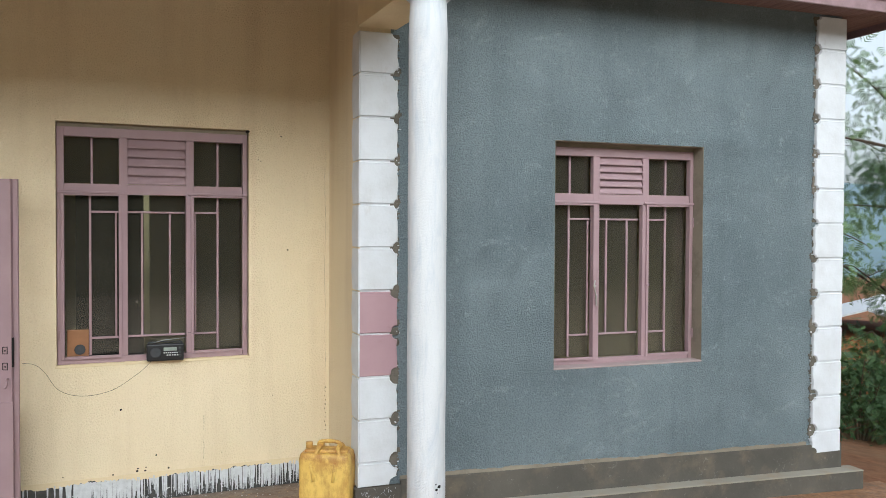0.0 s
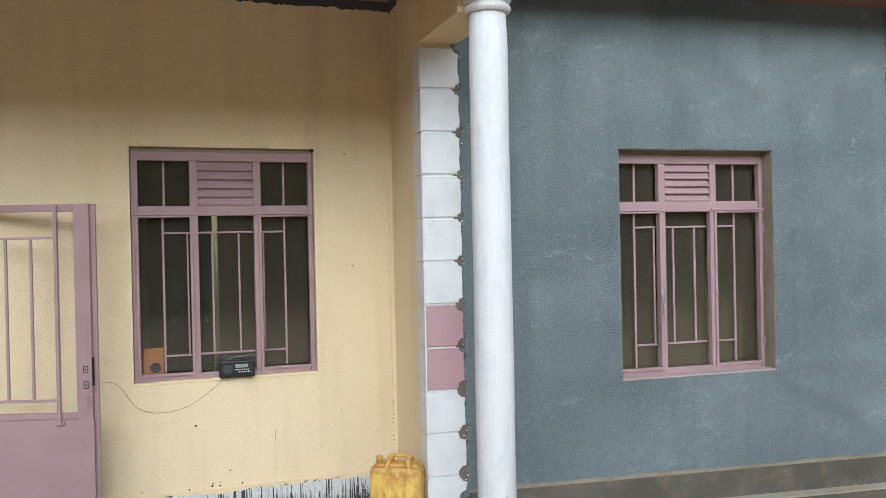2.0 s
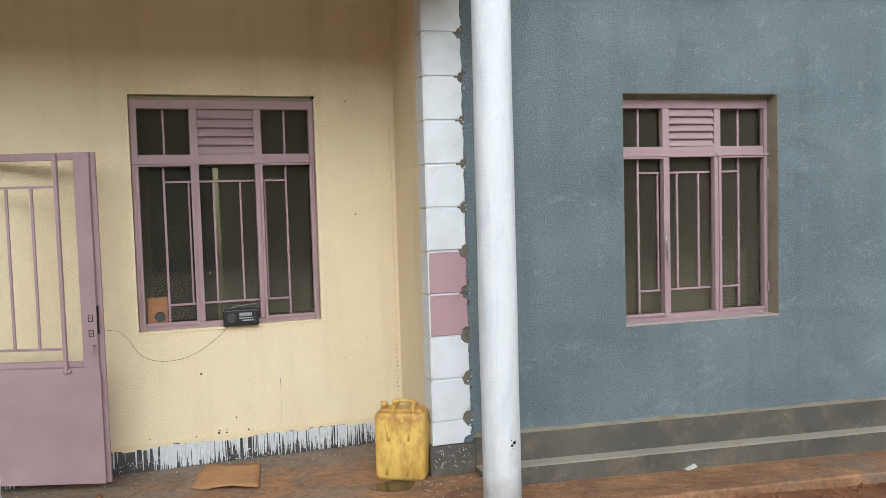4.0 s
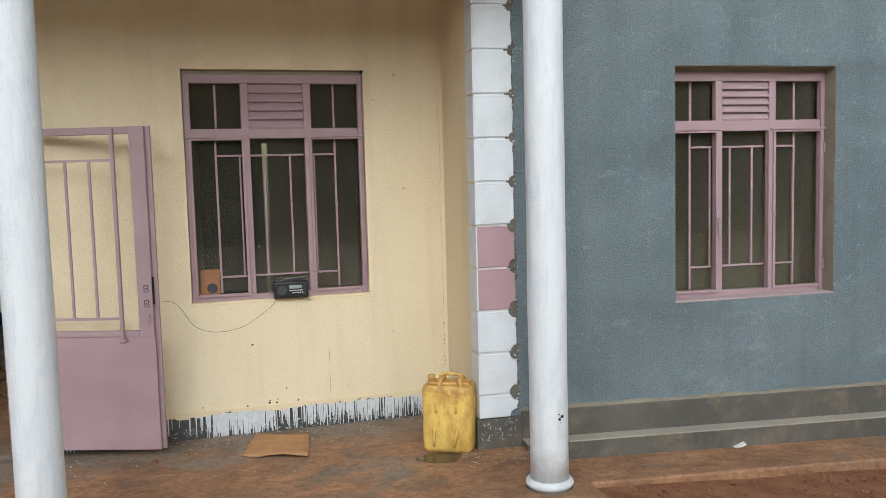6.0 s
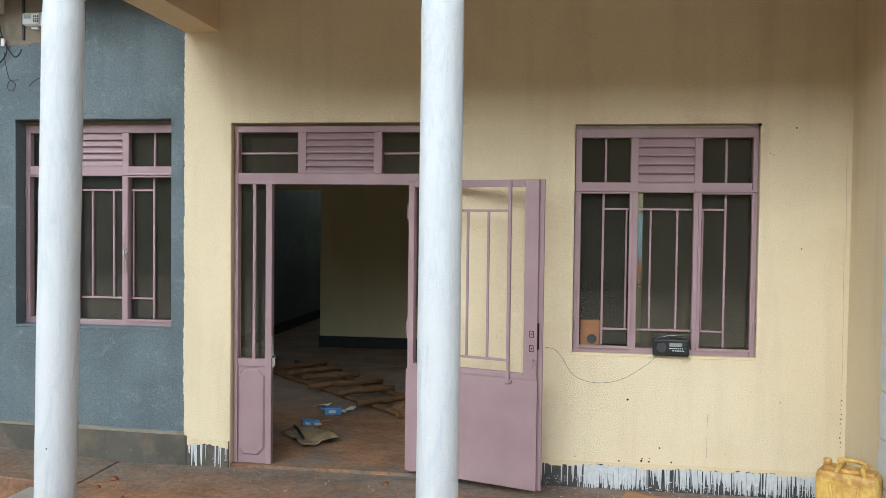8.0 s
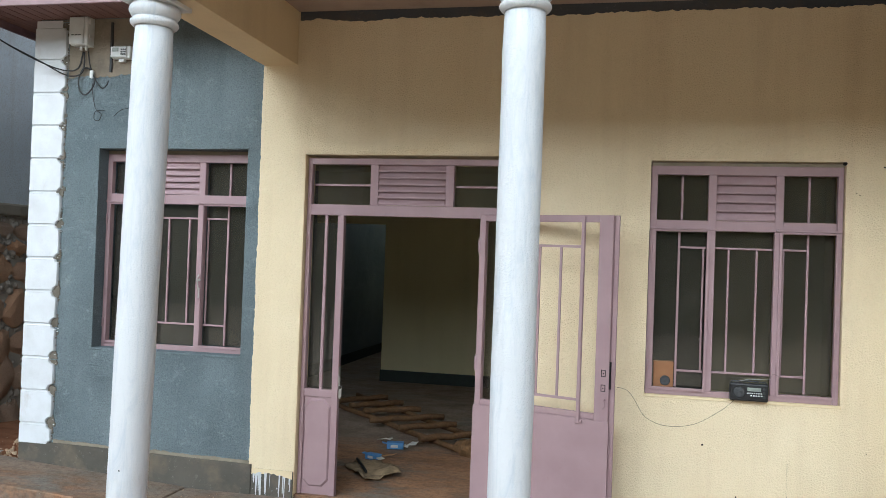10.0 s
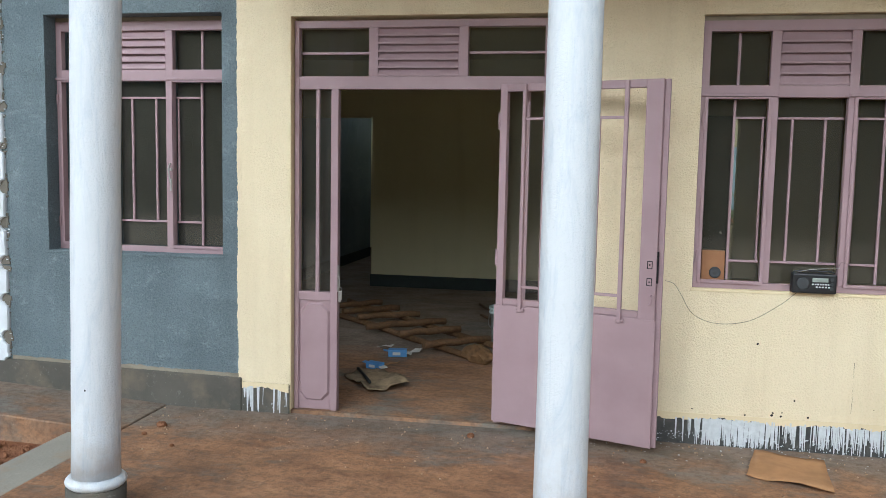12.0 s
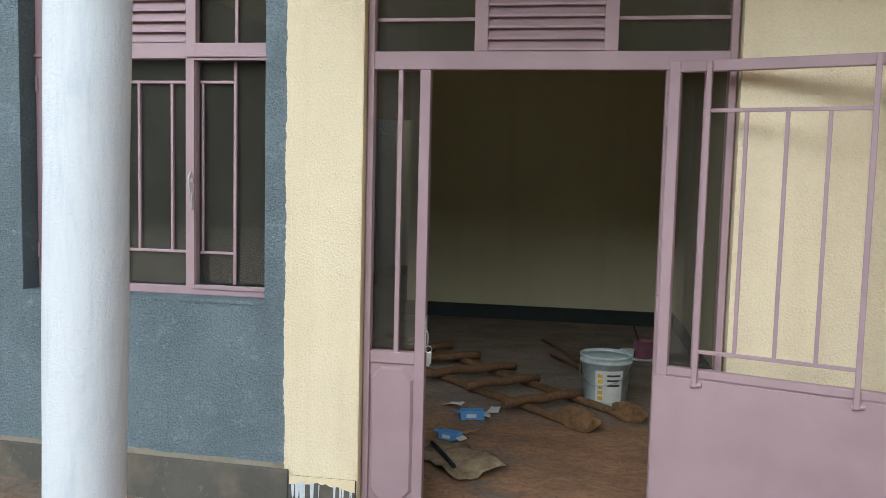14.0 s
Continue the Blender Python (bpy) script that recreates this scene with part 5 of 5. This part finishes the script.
bm = tube(B(), (-5.96, 6.24, 2.155), (-5.88, 6.22, 3.40), 0.022, 0.019, 8)
thing("wooden_pole", bm, make_wood("pale_pole_wood", srgb(150, 116, 78), srgb(112, 84, 56)), "thin wooden pole standing on the cement ledge", "pole")

# ---------------------------------------------------------------- ground clutter
def pebbles(name, label, n, spot, size, mat, seed):
    rnd = random.Random(seed)
    bm = B()
    for _ in range(n):
        x, y, z = spot(rnd)
        s = rnd.uniform(*size)
        bmesh.ops.create_icosphere(bm, subdivisions=1, radius=1.0, matrix=pose(x, y, z + s * 0.3, rnd.uniform(0, 180), rnd.uniform(0, 180), 0) @ Matrix.Diagonal((s, s * rnd.uniform(0.6, 1.0), s * 0.6, 1)))
    thing(name, bm, mat, label, "gravel", kind="stuff")


def bank_spot(r):
    x = r.uniform(2.3, 5.6)
    return x, r.uniform(3.2, 4.2), -0.13 - 0.045 * min(x - 2.0, 3.2)


pebbles("gravel", "pale gravel and stone chips beside the house", 1500, lambda r: (r.uniform(-6.05, -4.9), r.uniform(4.8, 7.8), -0.03), (0.007, 0.026), GRAVEL, 3)
pebbles("grit", "loose grit scattered on the veranda floor", 260, lambda r: (r.uniform(-3.4, 2.0), 5.70 - abs(r.gauss(0, 0.55)), -0.022), (0.003, 0.008), GRAVEL, 5)
pebbles("soil_crumbs", "clods and crumbs of red soil", 500, lambda r: (r.uniform(-4.8, -3.75), r.uniform(3.6, 5.1), -0.13), (0.008, 0.03), SOIL, 6)
pebbles("soil_crumbs", "clods and crumbs of red soil", 500, bank_spot, (0.006, 0.02), SOIL, 7)


def clod(x, y, s, z=-0.022):
    bm = B()
    bmesh.ops.create_icosphere(bm, subdivisions=2, radius=s)
    for v in bm.verts:
        v.co *= 1 + 0.4 * noise.noise(v.co * 30 + Vector((x, y, 0)))
        v.co.z = max(v.co.z * 0.7, -s * 0.35)
    thing("soil_clod", bm, SOIL, "lump of dried mud on the floor", "clod", pose(x, y, z + s * 0.3), "mud lumps on the floor")


for x, y, s in ((-1.345, 5.56, 0.024), (-3.215, 5.32, 0.032), (-3.236, 5.15, 0.018), (-0.35, 5.35, 0.018), (-2.98, 5.0, 0.014)):
    clod(x, y, s)
bent_sheet("paper_scrap", ((3.35, 4.59), (3.43, 4.58), (3.45, 4.65), (3.37, 4.67)), PAPER, "crumpled pale wrapper on the cement apron", "litter", 0.002, 0.03, -0.143)
for k, (x, y) in enumerate(((-5.55, 5.95), (-5.35, 5.2))):
    bent_sheet("sack_scrap", ((x - 0.25, y - 0.08), (x + 0.22, y - 0.12), (x + 0.25, y + 0.15), (x - 0.2, y + 0.2)), PAPER if k == 0 else CARD,
               "torn pale sack lying on the gravel", "litter", 0.004, 0.10, 0.02)

# small scars of use on the walls and columns
def nicks(name, spots, base, label):
    bm = B()
    rnd = random.Random(len(spots))
    for x, z, r in spots:
        n = 7
        bm.faces.new([bm.verts.new((x + r * rnd.uniform(0.6, 1.2) * math.cos(6.283 * k / n), -0.0035, z + r * rnd.uniform(0.6, 1.2) * math.sin(6.283 * k / n))) for k in range(n)])
    tagged(structure(name, bm, HOLE, label, "marks", base), kind="stuff")


spots = [(0.25, 0.172, 0.006), (0.40, 0.18, 0.008), (0.405, 0.195, 0.006), (0.45, 0.178, 0.007), (0.455, 0.20, 0.005), (0.52, 0.275, 0.006), (0.60, 0.18, 0.007),
         (0.30, 0.60, 0.008), (1.41, 1.65, 0.006), (1.36, 2.45, 0.007), (1.20, 2.28, 0.004), (1.22, 2.27, 0.004), (1.128, 2.472, 0.014), (0.95, 0.25, 0.003), (-0.05, 0.19, 0.005), (1.30, 0.62, 0.004)]
spots += [(1.684 + 0.004 * math.sin(k * 2.1), 0.34 + 0.031 * k, 0.0045 + 0.0015 * math.sin(k * 1.3)) for k in range(11)]
nicks("wall_marks", spots, pose(0, FACE, 0), "small dark nicks and drops on the cream wall")
def hairline(name, x0, z0, z1, y, width, label, seed):
    """A thin wavering crack in the plaster."""
    bm = B()
    n = int((z1 - z0) / 0.02)
    pairs = []
    for k in range(n + 1):
        z = z0 + (z1 - z0) * k / n
        x = x0 + 0.010 * noise.noise(Vector((z * 3, seed, 1))) + 0.004 * noise.noise(Vector((z * 25, seed, 5)))
        w = width * max(0.15, 0.5 + noise.noise(Vector((z * 9, seed, 8))))
        pairs.append((bm.verts.new((x - w, y, z)), bm.verts.new((x + w, y, z))))
    for p, q in zip(pairs, pairs[1:]):
        bm.faces.new((p[0], p[1], q[1], q[0]))
    structure(name, bm, MORTAR_EDGE, label, "crack")


hairline("crack_corner", 1.682, 0.62, 2.35, FACE - 0.0036, 0.0010, "hairline crack down the corner of the cream wall", 3)
hairline("crack_low", 0.83, 0.22, 0.52, FACE - 0.0036, 0.0010, "short hairline crack in the cream wall", 8)
nicks("column_marks", [(0.0, 0.41, 0.010), (0.014, 0.425, 0.012), (-0.006, 0.44, 0.005), (0.005, 0.392, 0.004)], pose(1.828, 4.022, -0.02, 0, 0, 7), "dark chips in the column's white paint")
nicks("column_marks", [(0.0, 0.33, 0.006)], pose(-2.85, 4.010, 0.24, 0, 0, -8), "dark chip in the column's white paint")

# ---------------------------------------------------------------- inside the room
ob = thing("ladder", None, None, "home-made ladder of muddy wooden poles lying on the floor", "ladder")
def pole(a, b, r, name="rung"):
    pts = [Vector(a).lerp(Vector(b), k / 8) + Vector((0, 0, 0.006 * math.sin(k * 1.7 + a[0]))) + Vector((noise.noise(Vector((a[0], k * 0.8, 0))) * 0.02, 0, 0)) for k in range(9)]
    part(name, path_tube(B(), pts, r, 8), POLE, ob)
pole((-3.49, 9.30, 0.03), (-1.60, 7.42, 0.03), 0.028, "stile")
pole((-3.45, 10.0, 0.03), (-1.28, 7.72, 0.03), 0.028, "stile")
for a, b in (((-2.75, 8.30), (-2.08, 8.80)), ((-2.37, 8.05), (-1.87, 8.43)), ((-2.06, 7.62), (-1.55, 8.05)), ((-2.98, 8.78), (-2.42, 9.13)), ((-3.22, 9.02), (-2.72, 9.45)), ((-3.45, 9.28), (-3.0, 9.75))):
    pole((*a, 0.075), (*b, 0.075), 0.032)
for x, y, rz, s in ((-1.56, 7.42, -36, 1.0), (-1.23, 7.69, -34, 0.85)):
    bm = B()
    bmesh.ops.create_icosphere(bm, subdivisions=3, radius=1.0)
    for v in bm.verts:
        v.co *= 1 + 0.25 * noise.noise(v.co * 2.2 + Vector((x, y, 0))) + 0.1 * noise.noise(v.co * 7)
        v.co = Vector((v.co.x * 0.155 * s, v.co.y * 0.075 * s, max(v.co.z * 0.085 * s, -0.06 * s)))
    bmesh.ops.transform(bm, matrix=pose(x, y, 0.062 * s, 0, 0, rz), verts=bm.verts)
    part("wrapped_foot", bm, make_plain("muddy_sacking", srgb(132, 98, 62), 0.95, 0.0, 0.32, 16.0, 1.0), ob, "ladder foot wrapped in muddy sacking")
for a, b in (((-1.93, 10.25, 0.02), (-1.45, 8.95, 0.02)), ((-1.82, 9.55, 0.02), (-1.42, 8.70, 0.02))):
    thing("stick", path_tube(B(), [a, Vector(a).lerp(Vector(b), 0.5) + Vector((0.02, 0, 0.01)), b], 0.014, 8), POLE, "thin wooden stick lying on the floor", "stick", group="sticks on the floor")


def bucket(x, y):
    ob = thing("paint_bucket", None, None, "used grey-green plastic paint bucket with label, on the floor", "bucket", pose(x, y, 0, 0, 0, -18) @ Matrix.Diagonal((1.17, 1.17, 1.17, 1)))
    bm = spun(B(), [(0.125, 0.0), (0.130, 0.006), (0.148, 0.255), (0.158, 0.256), (0.160, 0.268), (0.152, 0.270), (0.154, 0.29), (0.160, 0.292), (0.160, 0.306), (0.148, 0.306), (0.146, 0.286), (0.122, 0.02)], 32)
    part("shell", bm, BUCKET, ob)
    part("lid_film", spun(B(), [(0.146, 0.286), (0.147, 0.288), (0.05, 0.290), (0.001, 0.29)], 32), BUCKET, ob, "clouded lid")
    def wrap(a0, a1, z0, z1, mat, name, lab, rr=0.003, under=None):
        bm = B()
        n = 10
        rows = []
        for z in (z0, z1):
            rad = 0.130 + (z - 0.006) * 0.0723 + rr
            rows.append([bm.verts.new((rad * math.cos(radians(a0 + (a1 - a0) * k / n)), rad * math.sin(radians(a0 + (a1 - a0) * k / n)), z)) for k in range(n + 1)])
        for k in range(n):
            bm.faces.new((rows[0][k], rows[0][k + 1], rows[1][k + 1], rows[1][k]))
        return part(name, bm, mat, under or ob, lab)
    paper = wrap(262, 330, 0.03, 0.225, PAPER, "label", "white paper label")
    for k in range(5):
        wrap(268, 280, 0.045 + 0.034 * k, 0.068 + 0.034 * k, YELLOW, "label_bar", "yellow printed mark", 0.0045, paper)
    for k in range(3):
        wrap(290, 322, 0.19 - 0.03 * k, 0.202 - 0.03 * k, DARK_GREY, "label_bar", "grey printed bar", 0.0045, paper)
    part("bail", path_tube(B(), smooth_path([(0.161, 0, 0.26), (0.12, -0.115, 0.17), (0, -0.17, 0.14), (-0.12, -0.115, 0.17), (-0.161, 0, 0.26)], 6), 0.004, 6), STEEL, ob, "wire handle")
    return ob


bucket(-1.375, 8.12)
ob = thing("paint_tin", None, None, "small tin of pink paint standing on its tray", "paint tin", pose(-1.0, 9.74, 0))
part("tray", spun(B(), [(0.16, 0.0), (0.19, 0.018), (0.185, 0.022), (0.15, 0.006)], 24), OFFWHITE, ob)
part("tin", spun(B(), [(0.085, 0.008), (0.09, 0.012), (0.09, 0.16), (0.095, 0.165), (0.085, 0.168), (0.083, 0.13)], 24), PAINT_TIN, ob)
part("brush_handle", tube(B(), (-0.03, 0, 0.12), (-0.10, 0.02, 0.30), 0.008, seg=8), BLACK, ob)
thing("white_cup", spun(B(), [(0.05, 0), (0.065, 0.10), (0.06, 0.10), (0.046, 0.01)], 20), OFFWHITE, "white plastic cup on the floor", "cup", pose(-1.15, 9.62, 0))


def blue_carton(x, y, rz, s):
    ob = thing("torn_carton", None, None, "torn blue and white carton lying on the floor", "carton", pose(x, y, 0.0, 0, 0, rz), "torn cartons on the floor")
    part("shell", box(B(), -0.095 * s, 0.095 * s, -0.05 * s, 0.05 * s, 0.001, 0.075 * s, 0.004), BLUE, ob)
    part("flap", box(B(), -0.16 * s, -0.09 * s, -0.03 * s, 0.04 * s, 0.03 * s, 0.036 * s, 0.0, pose(0, 0, 0, 0, 14, 10)), BLUE, ob)
    bm = B()
    box(bm, 0.08 * s, 0.13 * s, -0.05 * s, 0.05 * s, 0.07 * s, 0.075 * s, 0.0, pose(0, 0, 0, 0, 18, -6))
    part("flap", bm, PAPER, ob, "white inner flap")
    part("print_patch", box(B(), -0.05 * s, 0.03 * s, -0.052 * s, -0.0505 * s, 0.02 * s, 0.05 * s), PAPER, ob, "white printed patch")
    return ob


blue_carton(-2.25, 7.46, 12, 0.82)
blue_carton(-2.32, 6.99, -22, 0.70)
bent_sheet("paper_scrap", ((-2.17, 7.58), (-2.09, 7.60), (-2.08, 7.70), (-2.15, 7.72)), PAPER, "torn scrap of white paper", "litter", 0.003, 0.03)
bent_sheet("paper_scrap", ((-2.50, 7.71), (-2.35, 7.63), (-2.33, 7.68), (-2.47, 7.76)), PAPER, "torn scrap of white paper", "litter", 0.003, 0.03)
bent_sheet("paper_scrap", ((-2.28, 7.03), (-2.18, 7.13), (-2.16, 7.18), (-2.27, 7.10)), CARD, "torn scrap of brown card", "litter", 0.003, 0.03)
bent_sheet("floor_rag", ((-2.47, 6.66), (-2.15, 6.25), (-1.93, 6.48), (-2.28, 6.88)), RAG, "crumpled dusty sack lying on the floor", "rag", 0.005, 0.06)
bm = path_tube(B(), [(-2.385, 6.73, 0.06), (-2.29, 6.56, 0.055), (-2.20, 6.39, 0.05)], 0.012, 8)
thing("brush_stick", bm, BLACK, "dark brush handle lying on the sack", "stick")

# ---------------------------------------------------------------- beyond the wing: trees, bushes, a far house and hills
def limb(bm, a, b, r0, r1, rnd, n=6, bow=0.2):
    a, b = Vector(a), Vector(b)
    w = Vector((rnd.uniform(-1, 1), rnd.uniform(-1, 1), rnd.uniform(0, 1))) * bow * (b - a).length * 0.3
    pts = [a.lerp(b, k / n) + w * math.sin(math.pi * k / n) for k in range(n + 1)]
    rings = []
    for i, p in enumerate(pts):
        d = (pts[min(i + 1, n)] - pts[max(i - 1, 0)]).normalized()
        u = d.orthogonal().normalized()
        v = d.cross(u)
        r = r0 + (r1 - r0) * i / n
        rings.append([bm.verts.new(p + (u * math.cos(k * 1.0472) + v * math.sin(k * 1.0472)) * r) for k in range(6)])
    for p, q in zip(rings, rings[1:]):
        for k in range(6):
            bm.faces.new((p[k], p[(k + 1) % 6], q[(k + 1) % 6], q[k])).smooth = True
    return pts


def sprays(out, centre, rad, n, length, width, rnd, droop):
    """Fern-like sprays of narrow leaves round a twig end."""
    for _ in range(n):
        d = Vector((rnd.gauss(0, 1), rnd.gauss(0, 1), rnd.gauss(0, 0.7))).normalized()
        o = Vector(centre) + d * rad * rnd.random() ** 0.5
        ax = (d + Vector((0, 0, -droop)) + Vector((rnd.uniform(-0.4, 0.4), rnd.uniform(-0.4, 0.4), 0))).normalized()
        sd = ax.orthogonal().normalized()
        sd = Matrix.Rotation(rnd.uniform(0, 6.28), 3, ax) @ sd
        L = length * rnd.uniform(0.6, 1.3)
        for k in range(5):
            p = o + ax * L * k / 5
            for s in (-1, 1):
                tip = p + (ax * 0.55 + sd * s * 0.8).normalized() * L * 0.42
                w = (tip - p).cross(ax.cross(sd)).normalized() * width
                out.append((p - w * 0.4, p + w * 0.4, tip))


def tree(name, label, base, height, spread, seed, mat, leaf=(0.16, 0.020), clumps=120, low=0.3):
    rnd = random.Random(seed)
    ob = thing(name, None, None, label, "tree", pose(*base))
    bm = B()
    trunk = limb(bm, (0, 0, -0.3), (rnd.uniform(-0.3, 0.3), rnd.uniform(-0.3, 0.3), height * 0.85), 0.11, 0.03, rnd, 8)
    tris = []
    ends = []
    for k in range(14):
        p = trunk[rnd.randint(2, 8)]
        a = rnd.uniform(0, 6.28)
        q = p + Vector((math.cos(a) * spread * rnd.uniform(0.5, 1), math.sin(a) * spread * rnd.uniform(0.5, 1), height * rnd.uniform(0.0, 0.25)))
        for j, s in enumerate(limb(bm, p, q, 0.035, 0.010, rnd, 6)[2:]):
            e = s + Vector((rnd.uniform(-0.5, 0.5), rnd.uniform(-0.5, 0.5), rnd.uniform(-0.3, 0.35)))
            limb(bm, s, e, 0.010, 0.004, rnd, 3)
            ends += [s, e]
    part("trunk", bm, BARK, ob, "grey-brown trunk with bare limbs")
    for _ in range(clumps):
        e = rnd.choice(ends)
        sprays(tris, e + Vector((rnd.gauss(0, 0.15), rnd.gauss(0, 0.15), rnd.gauss(0, 0.15))), 0.28, 9, leaf[0], leaf[1], rnd, 0.7)
    me = bpy.data.meshes.new("crown")
    me.from_pydata([tuple(v) for t in tris for v in t], [], [(3 * k, 3 * k + 1, 3 * k + 2) for k in range(len(tris))])
    me.materials.append(mat)
    c = new("crown", me)
    c.parent = ob
    return ob


def bush(base, rad, seed, mat, label, leaf=(0.10, 0.022), n=420, name="bush", tall=1.0):
    rnd = random.Random(seed)
    ob = thing(name, None, None, label, "bush", pose(*base), "bushes beyond the wing")
    bm = B()
    for _ in range(9):
        a = rnd.uniform(0, 6.28)
        limb(bm, (0.05 * math.cos(a), 0.05 * math.sin(a), -0.2), (rad * 0.7 * math.cos(a), rad * 0.7 * math.sin(a), rad * tall * rnd.uniform(0.8, 1.5)), 0.02, 0.005, rnd, 4)
    part("stems", bm, BARK, ob)
    tris = []
    for _ in range(n):
        d = Vector((rnd.gauss(0, 1), rnd.gauss(0, 1), abs(rnd.gauss(0, 1)))).normalized() * rad * rnd.uniform(0.55, 1.05)
        d.z = d.z * 1.3 * tall + 0.05
        sprays(tris, d, 0.16, 3, leaf[0], leaf[1], rnd, 0.2)
    me = bpy.data.meshes.new("leaves")
    me.from_pydata([tuple(v) for t in tris for v in t], [], [(3 * k, 3 * k + 1, 3 * k + 2) for k in range(len(tris))])
    me.materials.append(mat)
    c = new("leaves", me)
    c.parent = ob
    return ob


tree("tree", "feathery green tree with thin drooping leaves beyond the wing", (8.3, 8.4, -0.7), 6.6, 2.3, 11, LEAF, clumps=420)
tree("tree", "feathery grey-green tree on the slope below the house", (12.5, 9.4, -1.4), 8.0, 2.6, 23, LEAF, clumps=420)
tree("tree", "dark green tree on the slope below the house", (11.5, 8.2, -1.3), 4.2, 1.6, 31, LEAF_DARK, clumps=420)
bush((9.6, 7.8, -0.85), 0.75, 5, LEAF_DARK, "dense green bush at the edge of the red bank")
bush((10.6, 8.6, -1.0), 0.95, 6, LEAF, "tangled green bush on the slope")
bush((11.8, 8.7, -1.2), 1.1, 7, LEAF_DARK, "dark leafy bush on the slope")
bush((10.1, 7.3, -0.92), 0.55, 8, LEAF, "low green shrub at the edge of the red bank")

bush((1.9, 17.0, -0.5), 1.3, 9, LEAF, "green bush behind the house", n=300)
ob = thing("far_house", None, None, "small orange-walled house with a pale metal roof down the slope", "house", pose(19.6, 15.6, -3.2, 0, 0, 35))
part("wall", box(B(), -2.5, 2.5, -2.0, 2.0, 0.0, 2.35), RUST, ob, "orange-painted wall")
bm = B()
for s in (-1, 1):
    vs = [bm.verts.new(p) for p in ((-2.9, s * 2.5, 2.30), (2.9, s * 2.5, 2.30), (2.9, 0, 3.1), (-2.9, 0, 3.1))]
    bm.faces.new(vs)
r = bmesh.ops.extrude_face_region(bm, geom=list(bm.faces))
bmesh.ops.translate(bm, verts=[v for v in r["geom"] if isinstance(v, bmesh.types.BMVert)], vec=(0, 0, 0.05))
part("roof", bm, FARROOF, ob, "pale metal roof")


def hills():
    bm = B()
    rows = []
    for d, hh in ((260, -12), (420, 10), (640, 46), (900, 70)):
        row = []
        for k in range(61):
            a = radians(-40 + 200 * k / 60)
            h = hh * (0.75 + 0.5 * noise.noise(Vector((math.cos(a) * 2.2, math.sin(a) * 2.2, d * 0.004)))) + (0 if d > 300 else 0)
            row.append(bm.verts.new((d * math.sin(a), d * math.cos(a), h)))
        rows.append(row)
    for p, q in zip(rows, rows[1:]):
        for k in range(60):
            bm.faces.new((p[k], p[k + 1], q[k + 1], q[k])).smooth = True
    return bm


structure("backdrop_hills", hills(), HILL, "far hills with haze put into their blue-green colour", "hills")


# ---------------------------------------------------------------- pieces last: the stones of the retaining wall
def rock_mesh(rnd, k):
    bm = B()
    bmesh.ops.create_icosphere(bm, subdivisions=2, radius=1.0)
    off = Vector((k * 3.7, k * 1.9, 0))
    for v in bm.verts:
        n = noise.noise(v.co * 1.3 + off) * 0.45 + noise.noise(v.co * 4 + off) * 0.12
        v.co *= 1 + n
    for _ in range(9):
        d = Vector((rnd.uniform(-0.6, 1), rnd.uniform(-1, 1), rnd.uniform(-1, 1))).normalized()
        cut = rnd.uniform(0.55, 0.8)
        for v in bm.verts:
            over = v.co.dot(d) - cut
            if over > 0:
                v.co -= d * over
    for v in bm.verts:
        v.co.y *= 1.2
        v.co.z *= 1.2
        v.co.x = max(-0.6, min(0.62, v.co.x))
    return mesh_of("stone", bm, STONE)


rnd = random.Random(8)
rocks = [rock_mesh(rnd, k) for k in range(12)]
rubble = B()
z = -0.08
while z < 1.98:
    hgt = rnd.uniform(0.22, 0.38)
    if z + hgt > 1.75:
        hgt = rnd.uniform(0.12, 0.2)
    y = 5.2 + rnd.uniform(0, 0.2)
    while y < 8.6:
        wdt = rnd.uniform(0.22, 0.44)
        ob = new("stone", rnd.choice(rocks))
        ob.parent = stone_wall
        ob.matrix_basis = (pose(NX - 0.03 + rnd.uniform(-0.03, 0.02), y + wdt / 2, z + hgt / 2, rnd.uniform(-14, 14), rnd.uniform(-8, 8), rnd.choice((0, 180)) + rnd.uniform(-8, 8))
                           @ Matrix.Diagonal((0.13, wdt * 0.58, hgt * 0.57, 1)))
        for k in range(12):
            yy, zz = (y + rnd.uniform(-0.03, wdt), z + hgt + rnd.uniform(-0.05, 0.05)) if k % 3 else (y + wdt + rnd.uniform(-0.04, 0.05), z + rnd.uniform(0, hgt))
            s = rnd.uniform(0.012, 0.04)
            bmesh.ops.create_icosphere(rubble, subdivisions=1, radius=1.0,
                                       matrix=pose(NX + rnd.uniform(-0.05, 0.01), yy, zz, rnd.uniform(0, 90), 0, rnd.uniform(0, 90)) @ Matrix.Diagonal((s, s * 1.4, s, 1)))
        y += wdt + 0.02
    z += hgt + 0.015
tagged(part("rubble", rubble, STONE_GREY, stone_wall, "small stones in the mortar"), kind="stuff")
